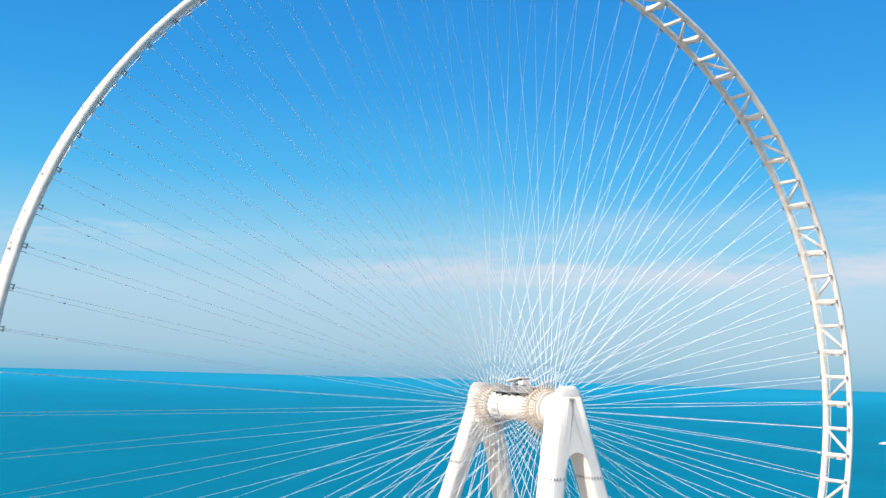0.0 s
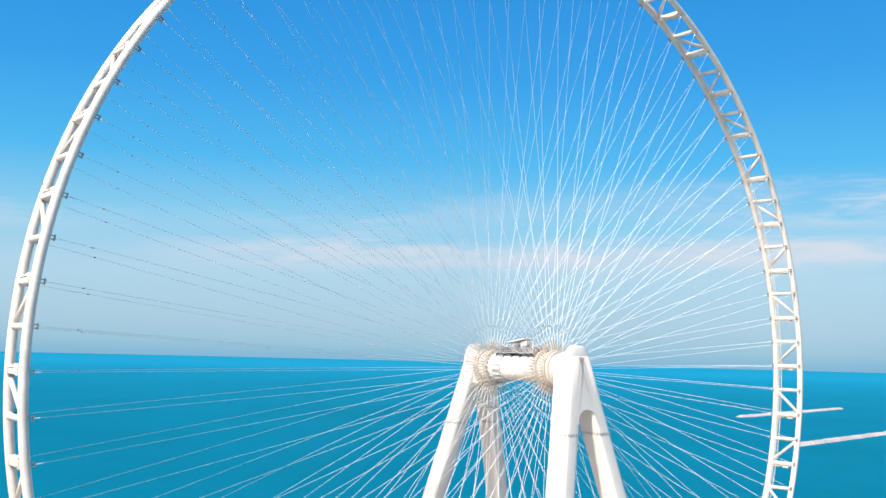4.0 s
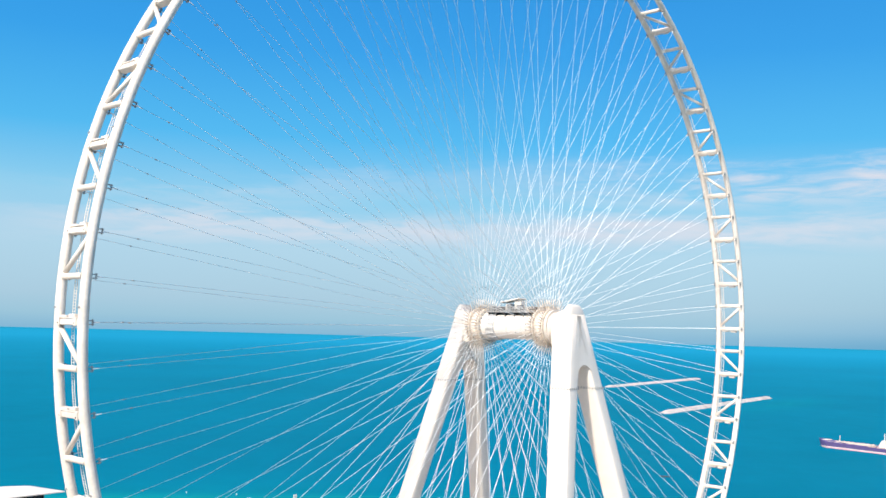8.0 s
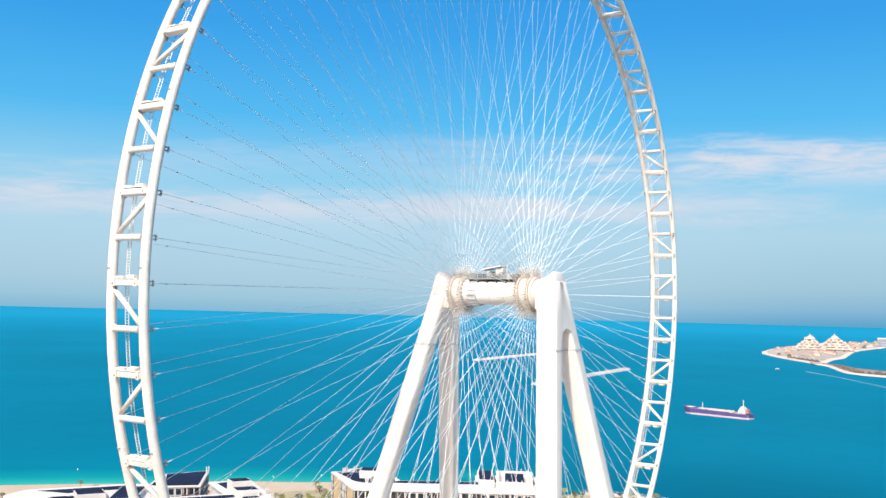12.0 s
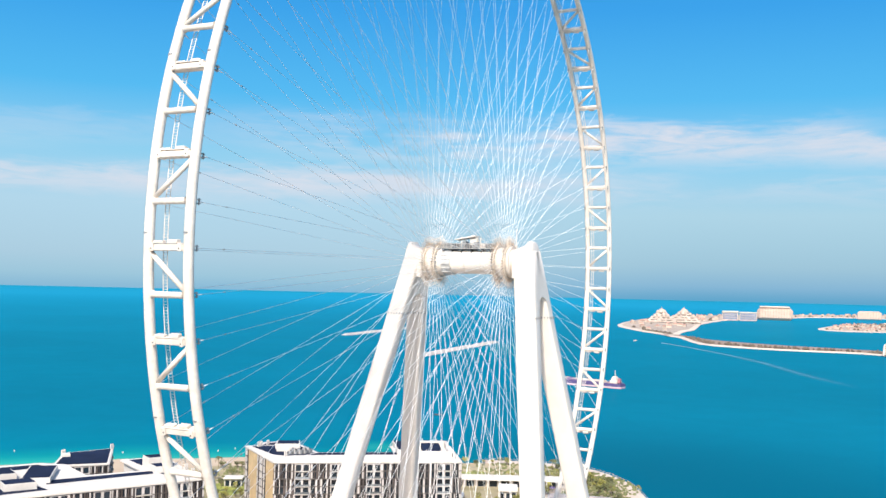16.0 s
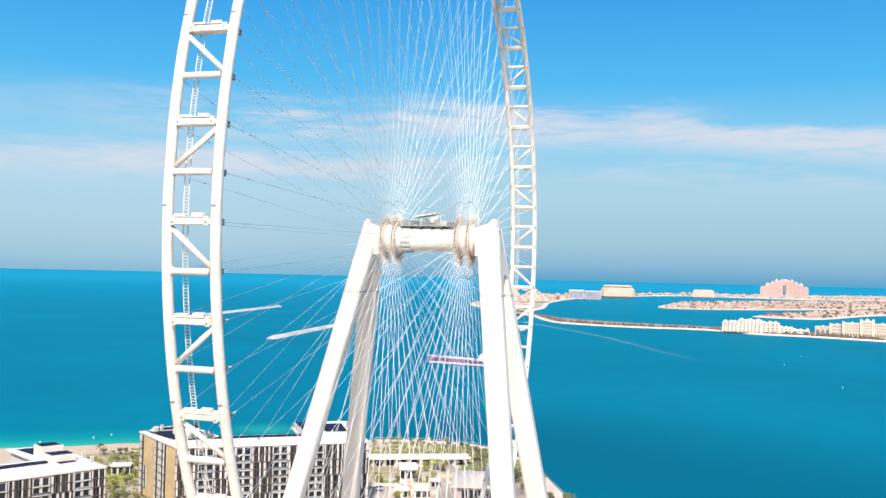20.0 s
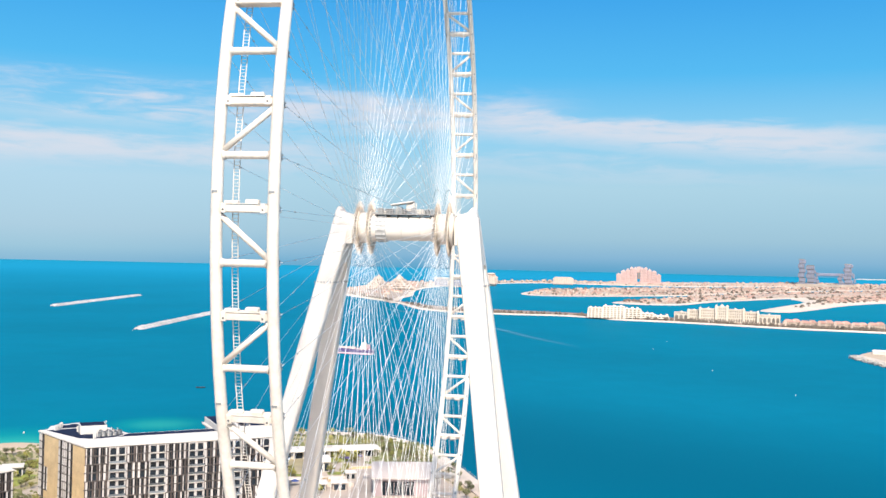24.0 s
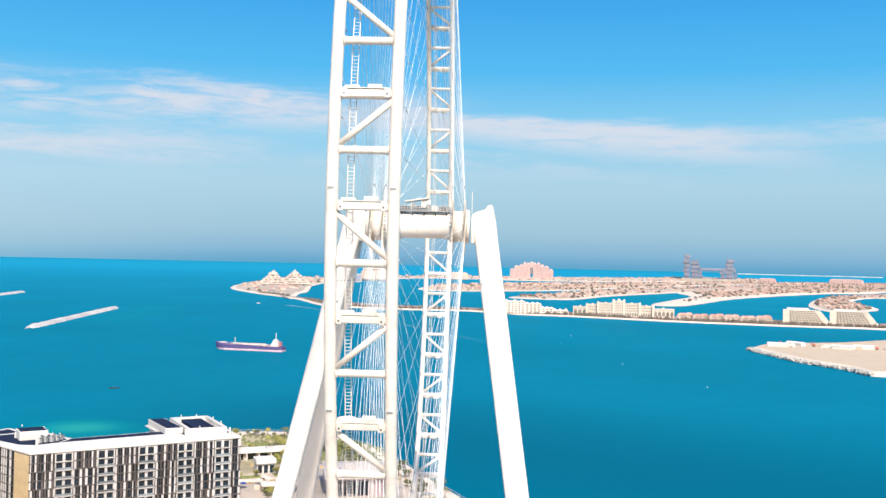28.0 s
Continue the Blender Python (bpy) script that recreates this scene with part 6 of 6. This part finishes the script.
def barrel_canopy():
    """Great pale barrel roof over a hall."""
    c0, c1 = Vector((222, 58)), Vector((229, 27))
    d = c1 - c0
    m = Matrix.Translation((c0.x, c0.y, GROUND)) @ Matrix.Rotation(math.atan2(d.y, d.x), 4, "Z")
    h = thing("barrel_hall", m, "hall under a broad pale pink barrel roof", "hall")
    L, D = d.length, 40.0
    v, f = [], []
    n = 16
    for x in (0, L):
        for k in range(n + 1):
            t = k / n
            v.append((x, D * t, 8.0 + 4.5 * math.sin(math.pi * (0.12 + 0.76 * t))))
    for x in (0, L):
        for k in range(n + 1):
            t = k / n
            v.append((x, D * t, 7.4 + 4.5 * math.sin(math.pi * (0.12 + 0.76 * t))))
    w = n + 1
    for k in range(n):
        f += [(k, w + k, w + k + 1, k + 1), (2 * w + k + 1, 3 * w + k + 1, 3 * w + k, 2 * w + k), (k + 1, 2 * w + k + 1, 2 * w + k, k), (w + k, 3 * w + k, 3 * w + k + 1, w + k + 1)]
    f += [(0, 2 * w, 3 * w, w), (n, w + n, 3 * w + n, 2 * w + n)]
    part("roof", Build().add(v, f), CANOPYROOF, h, "pale pink curved roof")
    part("wall", Build().box(1.5, L - 1.5, 3, D - 2, -0.3, 8.6), MAUVEWALL, h, "mauve-pink wall")
    part("glass_front", Build().box(5.5, L - 10, 2.6, 3.0, 0.5, 7.4), GLASS, h, "dark glazed front")
    for k in range(9):
        x = 5.5 + k * (L - 15.5) / 8
        part("mullion", Build().box(x - 0.1, x + 0.1, 2.4, 2.7, 0, 7.6), MAUVEWALL, h)
    for k in range(5):
        x = 1.8 + k * (L - 3.6) / 4
        part("column", Build().tube([(x, 0.9, -0.1), (x, 0.9, 9.2)], 0.3, 8), RENDERWALL, h)


def kiosk(x, y, w, d, hh, turn, mat, label, fascia=0.6):
    h = thing("kiosk", Matrix.Translation((x, y, GROUND)) @ Matrix.Rotation(radians(turn), 4, "Z"), label, "kiosk", "kiosks")
    part("wall", Build().box(0, w, 0, d, -0.3, hh), mat, h)
    part("roof", Build().box(-0.6, w + 0.6, -1.5, d + 0.6, hh, hh + fascia, bev=0.1), WHITEROOF, h)
    n = max(int(w / 3), 2)
    for k in range(n):
        part("window", Build().box((k + 0.15) * w / n, (k + 0.85) * w / n, -0.15, 0.1, 0.3, hh * 0.8), GLASS, h)


def parasol(x, y, mat, label):
    h = thing("parasol", Matrix.Translation((x, y, GROUND)), label, "parasol", "parasols")
    part("pole", Build().tube([(0, 0, -0.1), (0, 0, 3.2)], 0.07, 6), GREY, h)
    part("canopy", Build().tube([(0, 0, 2.5), (0, 0, 2.7), (0, 0, 3.5)], [2.1, 2.0, 0.08], 8), mat, h)


def low_wall(x0, y0, x1, y1, hh, mat, label):
    d = Vector((x1 - x0, y1 - y0))
    h = thing("garden_wall", Matrix.Translation((x0, y0, GROUND)) @ Matrix.Rotation(math.atan2(d.y, d.x), 4, "Z"), label, "wall", "garden walls")
    part("wall", Build().box(0, d.length, -0.25, 0.25, -0.3, hh, bev=0.05), mat, h)
    part("coping", Build().box(-0.1, d.length + 0.1, -0.4, 0.4, hh, hh + 0.15, bev=0.03), RENDERWALL, h)


def terrace_set(x, y, turn):
    """A slatted table with two benches."""
    h = thing("picnic_table", Matrix.Translation((x, y, GROUND)) @ Matrix.Rotation(radians(turn), 4, "Z"), "pale wooden picnic table with benches on the plaza", "table", "picnic tables")
    part("tabletop", Build().box(-1.4, 1.4, -0.5, 0.5, 0.7, 0.78), TANWALL, h)
    for s in (-1, 1):
        part("bench", Build().box(-1.4, 1.4, s * 0.95 - 0.18, s * 0.95 + 0.18, 0.4, 0.47), TANWALL, h)
        part("trestle", Build().box(s * 1.0 - 0.06, s * 1.0 + 0.06, -1.1, 1.1, -0.05, 0.7), TANWALL, h)


long_pavilion()
barrel_canopy()
kiosk(270.8, 102.7, 9.6, 8, 5.4, -66, RENDERWALL, "white kiosk with a tall fascia and dark shopfront", 2.4)
kiosk(228, 90, 7, 7, 3.6, -72, CREAM, "small cream kiosk with shaded windows")
kiosk(246, 124, 9, 8, 4.5, -66, RENDERWALL, "white flat-roofed kiosk beside the garden")
kiosk(258, 80, 5, 5, 3.4, -70, RENDERWALL, "little white ticket kiosk on the plaza")
kiosk(218, 256, 10, 8, 4.5, -60, RENDERWALL, "white garden kiosk among trees")
kiosk(231, 80, 7, 6, 4.0, -72, PROMENADE, "pinkish kiosk beside the barrel hall")
for px, py in ((305, 88), (309, 85), (302, 90.5)):
    parasol(px, py, HULL, "closed-weave purple parasol before the long pavilion")
for px, py in ((250, 92), (254, 95), (246, 96), (262, 70), (240, 110), (243, 107)):
    parasol(px, py, CANOPYROOF, "pale parasol standing on the plaza")
parasol(237, 102, BLUECLOTH, "blue parasol beside the residences")
for px, py, turn in ((252, 88, 20), (256, 91, -40), (248, 101, 75), (262, 96, 10), (244, 86, 50), (266, 84, -15), (286, 96, 30), (282, 84, 70), (290, 110, 0)):
    terrace_set(px, py, turn)
low_wall(246, 116, 262, 78, 1.2, RENDERWALL, "low pale wall across the plaza")
low_wall(276, 118, 262, 112, 1.0, PROMENADE, "low pinkish garden wall")
low_wall(236, 96, 243, 72, 2.2, PROMENADE, "pinkish screen wall on the plaza")
low_wall(284, 84, 296, 60, 1.4, TANWALL, "tan wall between plaza and pavilion")
